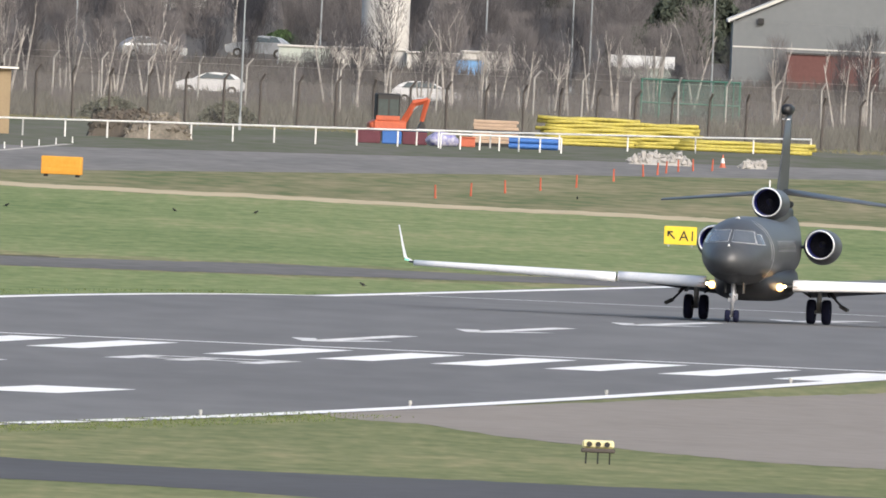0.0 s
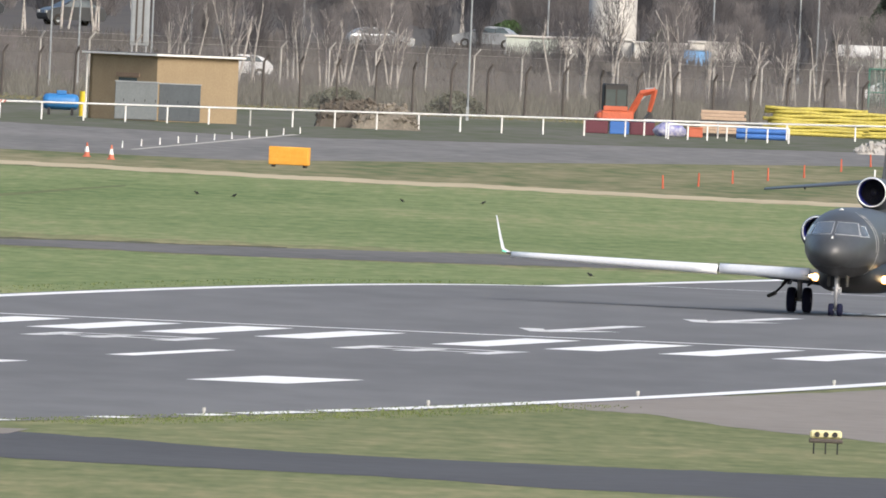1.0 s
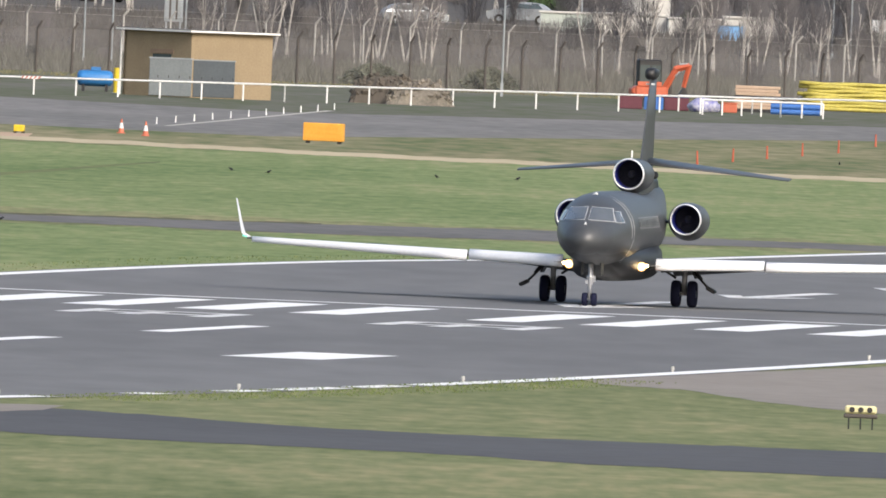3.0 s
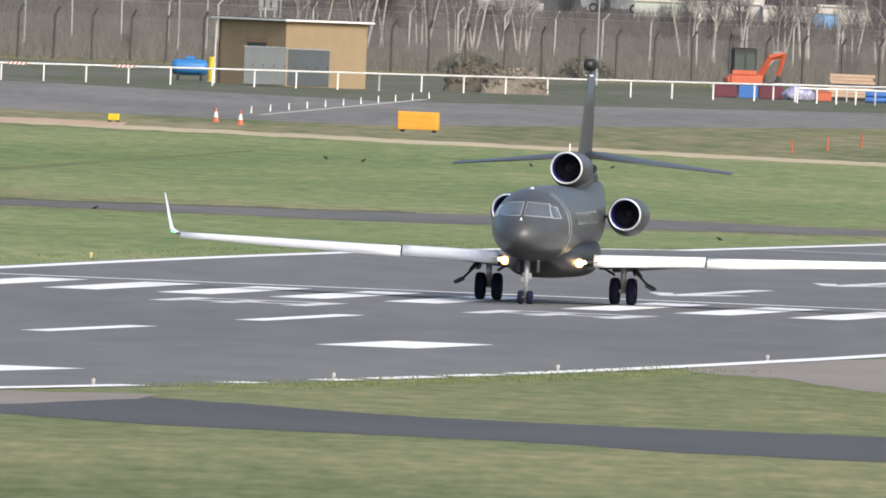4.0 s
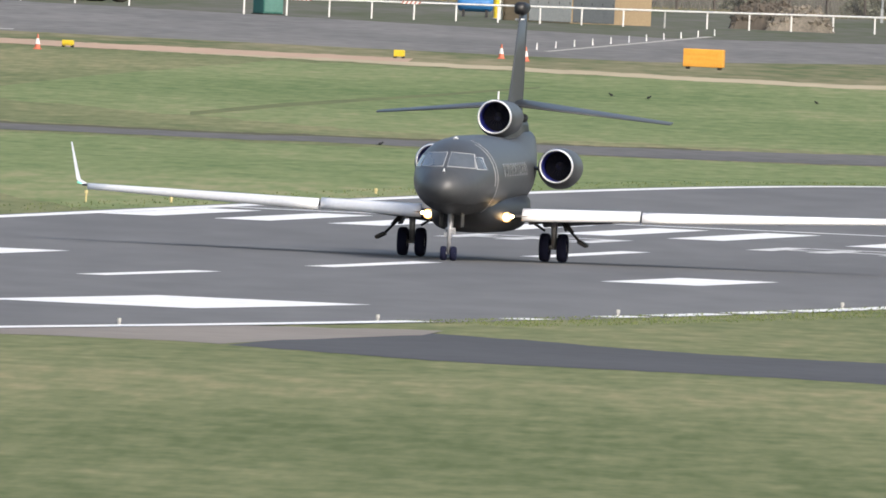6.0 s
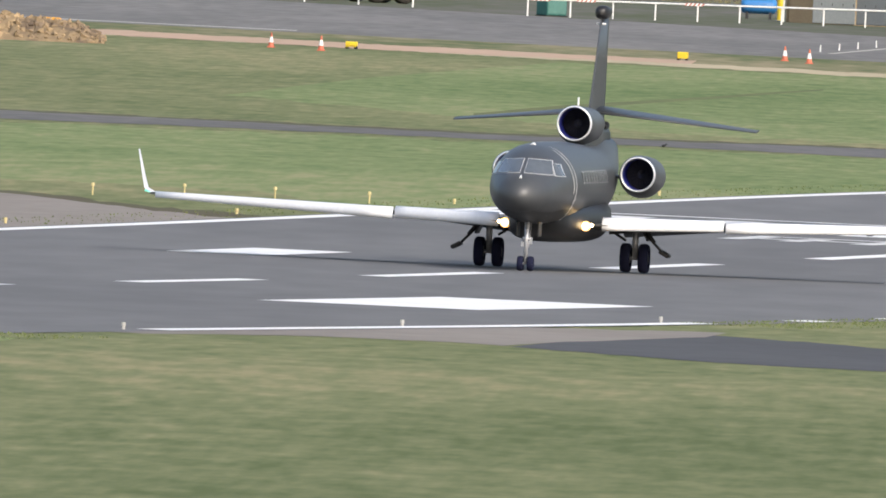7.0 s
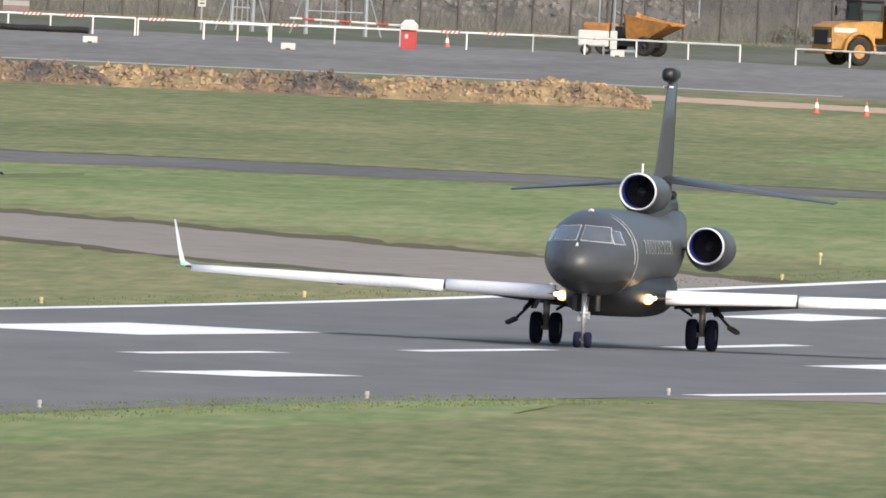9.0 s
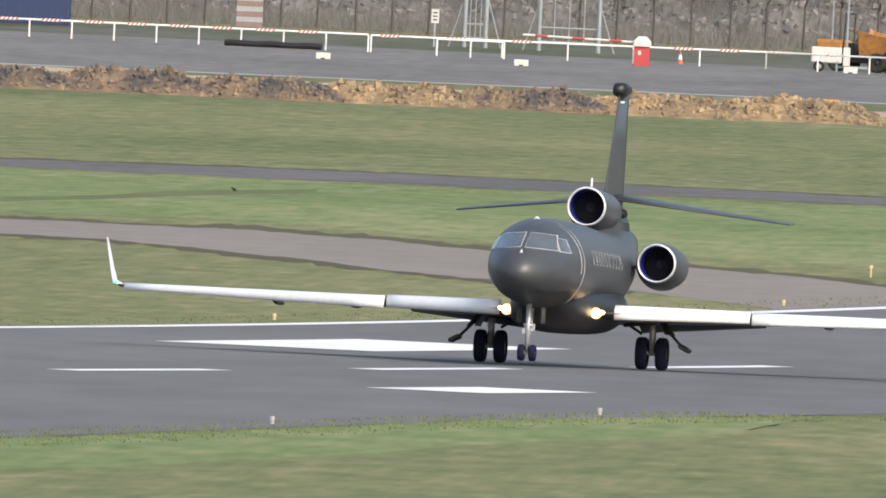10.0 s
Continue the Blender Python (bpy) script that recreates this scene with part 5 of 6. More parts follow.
def build_gantry(x, y, w, h, label):
    t = thing("steel_gate_frame", pose(x, y, FAR_Z), label, "gate frame")
    for xx, r in ((0, 0.14), (w, 0.14)):
        b = bmesh.new()
        tube(b, (xx, 0, 0), (xx, 0, h), r, r, 8)
        part("tower_leg", b, GALV, t)
        b = bmesh.new()
        tube(b, (xx + (0.9 if xx else -0.9), 0.3, 0), (xx, 0, h * 0.8), 0.05)
        part("stay", b, GALV, t)
    for z in (0.55, 1.35, h - 0.1):
        b = bmesh.new()
        tube(b, (0, 0, z), (w, 0, z), 0.05)
        part("cross_rail", b, GALV, t)
    for k in range(1, 4):
        b = bmesh.new()
        tube(b, (w * k / 4, 0, 0.5), (w * k / 4, 0, h - 0.1), 0.035)
        part("upright", b, GALV, t)


build_gantry(-81.9, 3480, 3.4, 3.6, "galvanised steel gate frame beside the fence")
build_gantry(-86.2, 3482, 1.2, 3.8, "narrow galvanised steel gate tower beside the fence")
t = thing("notice_board", pose(-87.6, 3470, FAR_Z), "small white notice board on a post", "sign")
bx("post", t, GALV, -0.05, 0, 0, 0.05, 0.08, 1.4)
bx("plate", t, CHALK, -0.22, -0.03, 1.35, 0.22, -0.002, 2.15)
for k in range(3):
    bx("text_bar", t, BLACK, -0.12, -0.036, 1.5 + 0.2 * k, 0.12, -0.031, 1.58 + 0.2 * k)
GREY_STRIPE = mat("dirty_white_panel", (0.33, 0.33, 0.33), 0.8, alt=(0.24, 0.24, 0.24), scale=2, fine=8)
BROWN_STRIPE = mat("faded_red_panel", (0.22, 0.155, 0.145), 0.8, alt=(0.16, 0.11, 0.10), scale=2, fine=8)
t = thing("striped_panel", pose(-99.0, 3500, FAR_Z), "stack of red and white striped panels behind the rail", "panels")
for k in range(6):
    bx("stripe", t, GREY_STRIPE if k % 2 else BROWN_STRIPE, -0.75, 0, 0.5 + 0.3 * k, 0.75, 0.2, 0.79 + 0.3 * k)
t = thing("blue_container", pose(-112.5, 3500, FAR_Z), "blue steel site container behind the rail", "container")
bx("body", t, mat("navy_container", (0.016, 0.035, 0.10), 0.5), -3.5, 0, 0.1, 3.2, 2.4, 2.5, 0.03)
for k in range(22):
    bx("corrugation", t, mat("navy_rib", (0.016, 0.035, 0.10), 0.5) if k == 0 else bpy.data.materials["navy_rib"], -3.4 + 0.3 * k, -0.04, 0.2, -3.25 + 0.3 * k, -0.002, 2.4)
t = thing("switch_cabinet", pose(-35.2, 3336, FAR_Z, 0, 0, 30), "tall dark teal steel cabinet behind the rail", "cabinet")
bx("body", t, GREEN_BOX, -0.62, -0.6, 0.06, 0.62, 0.6, 2.6, 0.03)
bx("plinth", t, BLACK, -0.66, -0.64, 0, 0.66, 0.64, 0.056)
bx("door", t, GREEN_BOX_PALE, -0.56, -0.63, 0.15, 0.56, -0.603, 2.5, 0.01)
bx("roof", t, GREEN_BOX, -0.68, -0.68, 2.604, 0.68, 0.66, 2.68, 0.02)


def build_excavator():
    t = thing("mini_excavator", pose(6.9, 3493, FAR_Z, 0, 0, 8), "orange mini excavator with a dark cab and folded arm", "excavator")
    for s in (-0.6, 0.6):
        b = bmesh.new()
        loft(b, [[Vector((px, s + yy, pz)) for px, pz in ((-1.0, 0.05), (-1.2, 0.28), (-1.0, 0.52), (0.9, 0.52), (1.1, 0.28), (0.9, 0.05))] for yy in (-0.2, 0.2)])
        part("track", b, BLACK, t)
    bx("undercarriage", t, BLACK, -0.6, -0.5, 0.3, 0.6, 0.5, 0.6)
    bx("house", t, DIGGER_ORANGE, -1.15, -0.75, 0.62, 0.75, 0.75, 1.25, 0.1)
    bx("counterweight", t, DIGGER_ORANGE, -1.35, -0.65, 0.7, -1.0, 0.65, 1.15, 0.12)
    cab = bx("cab", t, BLACK, -1.0, -0.7, 1.25, 0.35, 0.35, 2.78, 0.08)
    bx("cab_skirt", cab, DIGGER_ORANGE, -1.02, -0.73, 1.25, 0.37, -0.705, 1.5, 0.01)
    for nm, c in (("windscreen", (0.352, -0.6, 1.4, 0.37, 0.25, 2.5)), ("side_window", (-0.9, -0.715, 1.45, -0.35, -0.702, 2.45)), ("door_window", (-0.25, -0.715, 1.45, 0.28, -0.702, 2.45))):
        bx(nm, cab, CAB_GLASS, *c)
    for nm, a, c, r in (("boom", (0.6, 0.1, 1.0), (1.3, 0.1, 2.3), 0.2), ("boom_head", (1.2, 0.1, 2.25), (2.05, 0.1, 2.5), 0.19), ("dipper", (2.05, 0.1, 2.55), (1.75, 0.1, 1.25), 0.15)):
        b = bmesh.new()
        tube(b, a, c, r, r * 0.85, 4)
        part(nm, b, DIGGER_ORANGE, t)
    b = bmesh.new()
    tube(b, (0.75, 0.1, 1.4), (1.5, 0.1, 2.15), 0.05)
    tube(b, (1.45, 0.1, 2.55), (1.95, 0.1, 2.6), 0.05)
    part("ram", b, GALV, t)
    b = bmesh.new()
    loft(b, [[Vector((1.75, yy, 1.25)), Vector((1.95, yy, 0.95)), Vector((1.75, yy, 0.7)), Vector((1.5, yy, 0.85))] for yy in (-0.2, 0.4)])
    part("bucket", b, BLACK, t)


build_excavator()


def crate(x, y, w, h, d, ma, label, lid=None):
    t = thing("storage_bin", pose(x, y, FAR_Z), label, "bin", "site bins")
    bx("body", t, ma, -w / 2, 0, 0, w / 2, d, h, 0.04)
    bx("rim", t, lid or ma, -w / 2 - 0.03, -0.03, h + 0.002, w / 2 + 0.03, d + 0.03, h + 0.08, 0.02)
    n = max(2, int(w / 0.35))
    for k in range(n):
        bx("rib", t, ma, -w / 2 + w * (k + 0.4) / n, -0.03, 0.08, -w / 2 + w * (k + 0.6) / n, -0.002, h - 0.05)


MAROON = mat("maroon_plastic", (0.11, 0.025, 0.04), 0.6)
crate(5.6, 3470, 1.3, 0.75, 1.0, MAROON, "maroon plastic bin with a blue rim", BLUE)
crate(6.9, 3470, 1.1, 0.75, 1.0, BLUE, "blue plastic bin in front of the excavator", BLUE)
crate(8.2, 3470, 1.4, 0.75, 1.0, MAROON, "maroon plastic bin beside a blue one", BLUE)
t = thing("tarpaulin_bundle", pose(9.8, 3468, FAR_Z), "blue and white tarpaulin bundle on the ground", "bundle")
b = bmesh.new()
bmesh.ops.create_icosphere(b, subdivisions=3, radius=1, matrix=Matrix.Translation((0, 0, 0.3)) @ Matrix.Diagonal((0.95, 0.6, 0.5, 1)))
for v_ in b.verts:
    v_.co *= 1 + 0.18 * noise.noise(v_.co * 3)
    v_.co.z = max(0, v_.co.z)
part("cover", b, mat("tarpaulin", (0.10, 0.10, 0.34), 0.6, alt=(0.5, 0.5, 0.55), scale=2.5, fine=6, mix=0.9), t, smooth=True)
crate(11.2, 3472, 0.9, 0.5, 0.8, RED_PLASTIC, "small red plastic bin by the pallets")
t = thing("board_stack", pose(12.9, 3490, FAR_Z), "stack of tan boards on a dark pallet", "stack")
for k in range(7):
    bx("board", t, TAN_BOX if k != 3 else BLACK, -1.4 + 0.1 * R.random(), 0, 0.2 + 0.19 * k, 1.3 - 0.25 * R.random(), 1.2, 0.37 + 0.19 * k, 0.02)
bx("pallet", t, BLACK, -1.4, 0, 0, 1.3, 1.2, 0.19)
for k in range(2):
    t = thing("blue_pipe_stack", pose(15.2, 3476 + k * 5, FAR_Z), "short stack of blue plastic pipes", "pipe stack")
    for r_ in range(2):
        for c in range(3):
            b = bmesh.new()
            tube(b, (-1.6, c * 0.34, 0.17 + 0.3 * r_), (1.2, c * 0.34, 0.17 + 0.3 * r_), 0.16, 0.16, 10)
            part("pipe", b, BLUE, t)


def pipe_stack(x, y, ln, nrow, label):
    t = thing("yellow_pipe_stack", pose(x, y, FAR_Z), label, "pipe stack", "stacks of yellow pipe")
    for r_ in range(nrow):
        for c in range(3):
            b = bmesh.new()
            slide = R.uniform(-0.35, 0.35)
            pts = [(-ln / 2 + ln * i / 8 + slide, c * 0.26 + 0.05 * r_, 0.13 + 0.205 * r_ + 0.035 * math.sin(i * 1.1 + r_ * 2 + c) * min(1, r_)) for i in range(9)]
            loft(b, [[Vector((p[0], p[1] + 0.115 * math.cos(2 * math.pi * k / 10), p[2] + 0.115 * math.sin(2 * math.pi * k / 10))) for k in range(10)] for p in pts])
            part("pipe", b, PIPE_YELLOW, t, smooth=True)


pipe_stack(18.5, 3545, 5.6, 8, "tall stack of long yellow plastic pipes")
pipe_stack(22.6, 3548, 4.4, 7, "stack of long yellow plastic pipes with uneven ends")
pipe_stack(27.6, 3546, 7.6, 3, "low stack of sagging yellow plastic pipes")
t = thing("green_mesh_gate", pose(22.9, 3790, bank_z(25, 3790) - 0.1), "tall green steel mesh gate and frame", "gate")
for k in range(8):
    b = bmesh.new()
    xx = (0, 0.9, 1.1, 2.6, 4.4, 5.2, 5.7, 6.1)[k]
    tube(b, (xx, 0.4 * (k % 2), 0), (xx, 0.4 * (k % 2), 3.0), 0.07 if k in (0, 2, 5, 7) else 0.04, None, 6)
    part("gate_post", b, GREEN_FENCE, t)
for z in (0.3, 1.5, 2.95):
    b = bmesh.new()
    tube(b, (0, 0, z), (6.1, 0, z), 0.05, None, 6)
    part("gate_rail", b, GREEN_FENCE, t)
b = bmesh.new()
b.faces.new([b.verts.new(c) for c in ((0, 0.1, 0.1), (6.1, 0.1, 0.1), (6.1, 0.1, 2.95), (0, 0.1, 2.95))])
part("mesh_infill", b, mesh_panel("green_mesh", (0.04, 0.14, 0.11), 0.3), t)


# ---- buildings, tank and cars on the bank ----
def build_cabin(x, y, w, h, ma, label, roof=OFF_WHITE):
    t = thing("site_cabin", pose(x, y, bank_z(x, y) - 0.5), label, "cabin", "site cabins")
    bx("wall", t, ma, -w / 2, 0, 0, w / 2, 3.0, h, 0.02)
    bx("roof", t, roof, -w / 2 - 0.1, -0.12, h + 0.004, w / 2 + 0.1, 3.1, h + 0.14, 0.02)
    n = max(1, int(w / 2.2))
    for k in range(n + 1):
        bx("panel_joint", t, GALV, -w / 2 + w * k / n - 0.03, -0.03, 0.05, -w / 2 + w * k / n + 0.03, -0.002, h - 0.05)


build_cabin(2.0, 3990, 3.4, 1.75, PALE_GREEN, "pale green site cabin with a flat roof")
build_cabin(6.2, 3992, 4.8, 1.75, OFF_WHITE, "off-white site cabin with a flat roof")
build_cabin(10.4, 3990, 3.4, 1.65, OFF_WHITE, "small off-white site cabin")
build_cabin(14.1, 3994, 3.6, 1.85, OFF_WHITE, "off-white site cabin below the trees")
t = thing("blue_skip", pose(12.8, 3978, bank_z(12.8, 3978)), "pale blue steel skip among the cabins", "skip")
bx("body", t, mat("pale_blue_paint", (0.16, 0.34, 0.6), 0.6), -0.9, 0, 0, 0.9, 1.2, 1.0, 0.06)
bx("rim", t, GALV, -0.95, -0.05, 1.004, 0.95, 1.25, 1.08)
t = thing("pitched_shed", pose(24.1, 3990, bank_z(24.1, 3990) - 0.1), "low grey shed with a pale pitched roof", "shed")
bx("wall", t, PALE_GREEN, -1.9, 0, 0, 1.9, 3, 1.2)
b = bmesh.new()
loft(b, [[Vector((x, -0.2, 1.2)), Vector((x, 1.5, 1.95)), Vector((x, 3.2, 1.2)), Vector((x, 3.2, 1.1)), Vector((x, 1.5, 1.8)), Vector((x, -0.2, 1.1))] for x in (-2.1, 2.1)])
part("roof", b, CHALK, t)


def build_gas_tank():
    t = thing("gas_tank", pose(7.4, 4100, bank_z(7.4, 4100) - 0.2), "tall white cylindrical gas storage tank with red marks", "tank")
    b = bmesh.new()
    n = 32
    loft(b, [[Vector((r * math.cos(2 * math.pi * k / n), r * math.sin(2 * math.pi * k / n), z)) for k in range(n)] for r, z in ((1.6, 0.4), (1.62, 0.6), (1.62, 5.6), (1.5, 5.85), (1.1, 6.05), (0.3, 6.2))])
    part("vessel", b, OFF_WHITE, t, smooth=True)
    bx("vent", t, CHALK, -0.2, -0.2, 6.2, 0.2, 0.2, 6.45, 0.04)
    for a in (45, 135, 225, 315):
        b = bmesh.new()
        tube(b, (1.3 * math.cos(radians(a)), 1.3 * math.sin(radians(a)), -0.5), (1.3 * math.cos(radians(a)), 1.3 * math.sin(radians(a)), 0.6), 0.12)
        part("leg", b, GALV, t)
    # plain red marks in place of the lettering, lying on the curved shell
    for z0, z1, a0, a1 in ((5.0, 5.35, -62, -48), (4.55, 4.9, -64, -40), (4.1, 4.45, -66, -40)):
        b = bmesh.new()
        loft(b, [[Vector((1.63 * math.cos(radians(a0 + (a1 - a0) * k / 5)), 1.63 * math.sin(radians(a0 + (a1 - a0) * k / 5)), z)) for z in (z0, z1)] for k in range(6)], close=False, caps=False)
        part("red_mark", b, RED, t)


build_gas_tank()
t = thing("grey_warehouse", pose(29.9, 3990, 2.5), "large grey clad warehouse with a shallow gable roof", "warehouse")
bx("wall", t, GREY_CLAD, 0, 0, -0.4, 20, 16, 4.4)
b = bmesh.new()
loft(b, [[Vector((0.004, y_, 4.404)), Vector((10, y_, 8.86)), Vector((19.996, y_, 4.404))] for y_ in (0, 16)])
part("gable", b, GREY_CLAD, t)
for s in (0, 1):
    b = bmesh.new()
    xa, za, xb, zb = (-0.35, 4.3, 10, 8.9) if s == 0 else (10, 8.9, 20.35, 4.3)
    loft(b, [[Vector((xa, y_, za)), Vector((xb, y_, zb)), Vector((xb, y_, zb + 0.2)), Vector((xa, y_, za + 0.2))] for y_ in (-0.3, 16.3)])
    part("roof", b, CHALK if s == 0 else GREY_CLAD, t)
bx("cladding_band", t, CHALK, 0.02, -0.05, 2.7, 20, -0.034, 2.8)
bx("wall_lamp", t, BLACK, 1.6, -0.3, 4.3, 2.0, -0.034, 4.65)
for k in range(30):
    bx("cladding_rib", t, GREY_CLAD, 0.3 + 0.65 * k, -0.03, 0.02, 0.36 + 0.65 * k, -0.004, 4.4)
t = thing("red_outhouse", pose(33.5, 3986, 2.4), "dull red outhouse against the grey warehouse", "outhouse")
bx("wall", t, RED_BRICK, 0, 0, -0.3, 6, 3.9, 2.5)
bx("roof", t, ROOF_FELT, -0.1, -0.1, 2.504, 6.1, 3.9, 2.62)


def build_hangar(x, y, w, z0, h, label):
    t = thing("industrial_hall", pose(x, y, z0), label, "industrial hall", "halls beyond the trees")
    bx("wall", t, DARK_CLAD, 0, 0, -2, w, 10, h)
    for k in range(7):
        bx("louvre", t, OFF_WHITE, 0, -0.3, h * 0.62 + 0.24 * k, w, -0.05, h * 0.62 + 0.24 * k + 0.15)
    for k in range(int(w / 3.2)):
        wn_ = bx("window", t, GALV, 0.9 + 3.2 * k, -0.06, 0.6, 1.5 + 3.2 * k, -0.004, 2.4)
    bx("roof", t, GREY_CLAD, -0.3, -0.5, h + 0.004, w + 0.3, 10.3, h + 0.25)


build_hangar(10.5, 4420, 20, 6.0, 6.5, "dark industrial hall with pale louvre bands")
build_hangar(0.5, 4430, 9.2, 6.4, 6.0, "dark hall with pale louvres behind the trees")
build_hangar(-34, 4440, 30, 7.2, 6.0, "long dark hall behind bare trees")
for x, h, w in ((-9.2, 3.4, 0.9), (-8.1, 3.6, 0.9), (-6.9, 3.5, 1.0), (-5.4, 3.6, 1.1), (-20.4, 4.4, 2.0), (-17.8, 4.0, 0.9)):
    t = thing("banner_panel", pose(x, 4300, 5.0), "tall pale upright panel beyond the trees", "panel", "pale upright panels")
    bx("board", t, CHALK, -w / 2, 0, 0.4, w / 2, 0.12, h, 0.02)
    bx("mast", t, GALV, -w / 2 - 0.08, 0, -1, -w / 2 - 0.004, 0.1, h + 0.3)
    bx("pale_bar", t, GALV, -w * 0.3, -0.03, h * 0.5, w * 0.3, -0.004, h * 0.5 + 0.25)
t = thing("ribbed_panel", pose(-23.1, 3900, bank_z(-23, 3900)), "upright ribbed grey steel panel on two legs", "panel")
bx("frame", t, GALV, -0.6, 0, 1.2, 0.6, 0.1, 4.4, 0.03)
for k in range(5):
    bx("rib", t, DARK_STEEL if k % 2 else GALV, -0.5 + 0.21 * k, -0.05, 1.35, -0.38 + 0.21 * k, -0.004, 4.25)
for s in (-0.45, 0.45):
    bx("leg", t, GALV, s - 0.06, 0.01, -0.1, s + 0.06, 0.09, 1.196)


def build_car(x, y, ma, label, turn=0.0, name="parked_car"):
    z = bank_z(x, y)
    t = thing(name, pose(x, y, z, 0, 0, turn), label, "car", "parked cars" if name == "parked_car" else "moving cars")
    prof = [(-2.12, 0.42), (-2.2, 0.62), (-2.16, 0.86), (-1.98, 1.02), (-1.72, 1.22), (-1.4, 1.38), (-0.9, 1.47), (-0.2, 1.49), (0.35, 1.42), (0.85, 1.2), (1.2, 1.03), (1.7, 0.95), (2.05, 0.83), (2.2, 0.66), (2.18, 0.45), (2.05, 0.3), (-2.0, 0.3)]
    b = bmesh.new()
    loft(b, [[Vector((px, s * (0.86 if pz < 1.1 else 0.68) * k, pz)) for px, pz in prof] for s, k in ((-1, 1), (-1, 0.9), (1, 0.9), (1, 1))])
    body = part("body", b, ma, t)
    for s in (-1, 1):
        b = bmesh.new()
        vs = [b.verts.new((px, s * yy, pz)) for px, pz, yy in ((-1.55, 1.06, 0.875), (-1.2, 1.4, 0.70), (0.25, 1.43, 0.70), (0.9, 1.06, 0.875))]
        b.faces.new(vs)
        part("side_window", b, CAB_GLASS, body)
        for dx in (-1.35, 1.35):
            tyre("wheel", t, pose(dx, s * 0.78, 0.32, 0, 0, 90), 0.32, 0.2, GALV, name == "moving_car")
    for s in (-0.6, 0.6):
        bx("headlight", t, CHALK, 2.12, s - 0.16, 0.66, 2.2, s + 0.16, 0.82)
    return t


CAR_LEFT = build_car(0, ROAD_Y, CAR_WHITE, "white car driving along the road behind the fence", 180, "moving_car")
CAR_RIGHT = build_car(0, ROAD_Y, CAR_WHITE, "white car driving the other way along the road", 0, "moving_car")
build_car(-28.8, 4085, CAR_DARK, "dark parked car up on the bank", 205).scale = (1.0, 1.0, 1.2)
build_car(-35.6, 4100, CAR_DARK, "dark parked car facing along the bank", 180)
build_car(-8.0, 4020, CAR_SILVER, "silver parked car below the hall", 10)
build_car(-1.0, 4040, CAR_SILVER, "silver parked car below the hall", 175)


def build_pole(x, y, h, r, ma, label, lamp=True):
    h += 4.0
    r *= 0.7
    t = thing("lamp_post", pose(x, y, (bank_z(x, y) if y > 3640 else FAR_Z) - 0.1), label, "lamp post", "lamp posts")
    b = bmesh.new()
    tube(b, (0, 0, 0), (0, 0, h), r, r * 0.6, 8)
    part("pole", b, ma, t)
    bx("base_box", t, ma, -r * 1.3, -r * 1.3, 0, r * 1.3, r * 1.3, 0.9)
    if lamp:
        b = bmesh.new()
        tube(b, (0, 0, h), (0.9, 0, h + 0.15), 0.05)
        box(b, 0.7, -0.12, h + 0.08, 1.3, 0.12, h + 0.22, 0.03)
        part("lantern", b, GALV, t)


for x, y, h in ((-1.8, 3560, 12), (19.0, 3900, 12), (20.2, 3905, 8.2), (-25.5, 3690, 9), (-27.2, 3690, 9), (28.0, 3900, 12), (-19.3, 3800, 9.5), (-13.0, 4000, 9), (-22.3, 3900, 9), (14.0, 4050, 10), (-57.0, 3680, 9), (-36.5, 3690, 9), (-68.2, 3640, 8), (-47.2, 3650, 9), (-63.3, 3700, 9), (3.0, 4000, 9)):
    build_pole(x, y, h, 0.09, GALV, "tall slim grey lamp post")


# ---- bare trees and scrub ----
def branch(b, a, d, length, r, depth, rng):
    e = a + d * length
    tube(b, a, e, r, r * 0.6, 5 if depth > 1 else 3)
    if depth == 0:
        return
    for _ in range(3 if depth > 1 else 4):
        f = rng.uniform(0.45, 1.0)
        nd = (d + Vector((rng.uniform(-0.55, 0.55), rng.uniform(-0.55, 0.55), rng.uniform(0.0, 0.45)))).normalized()
        branch(b, a + (e - a) * f, nd, length * rng.uniform(0.5, 0.75), r * 0.5, depth - 1, rng)


def twig_cloud(b, rng, n, rx, ry, z0, z1, size, up=0.8):
    """Many thin tapering twigs filling an uneven crown."""
    for _ in range(n):
        a = rng.uniform(0, 2 * math.pi)
        z = rng.uniform(z0, z1)
        k = (z - z0) / (z1 - z0)
        rr = math.sqrt(rng.random()) * (0.35 + 1.2 * k * (1.25 - k)) * (0.8 + 0.35 * math.sin(3 * a + z))
        p = Vector((rx * rr * math.cos(a), ry * rr * math.sin(a), z))
        d = Vector((math.cos(a) * 0.5 + rng.uniform(-0.4, 0.4), rng.uniform(-0.3, 0.3), up + rng.uniform(-0.3, 0.3))).normalized() * size * rng.uniform(0.5, 1.3)
        s = Vector((d.z, 0, -d.x)).normalized() * 0.011 * rng.uniform(0.7, 1.6)
        v0, v1, v2 = b.verts.new(p - s), b.verts.new(p + s), b.verts.new(p + d)
        b.faces.new((v0, v1, v2))


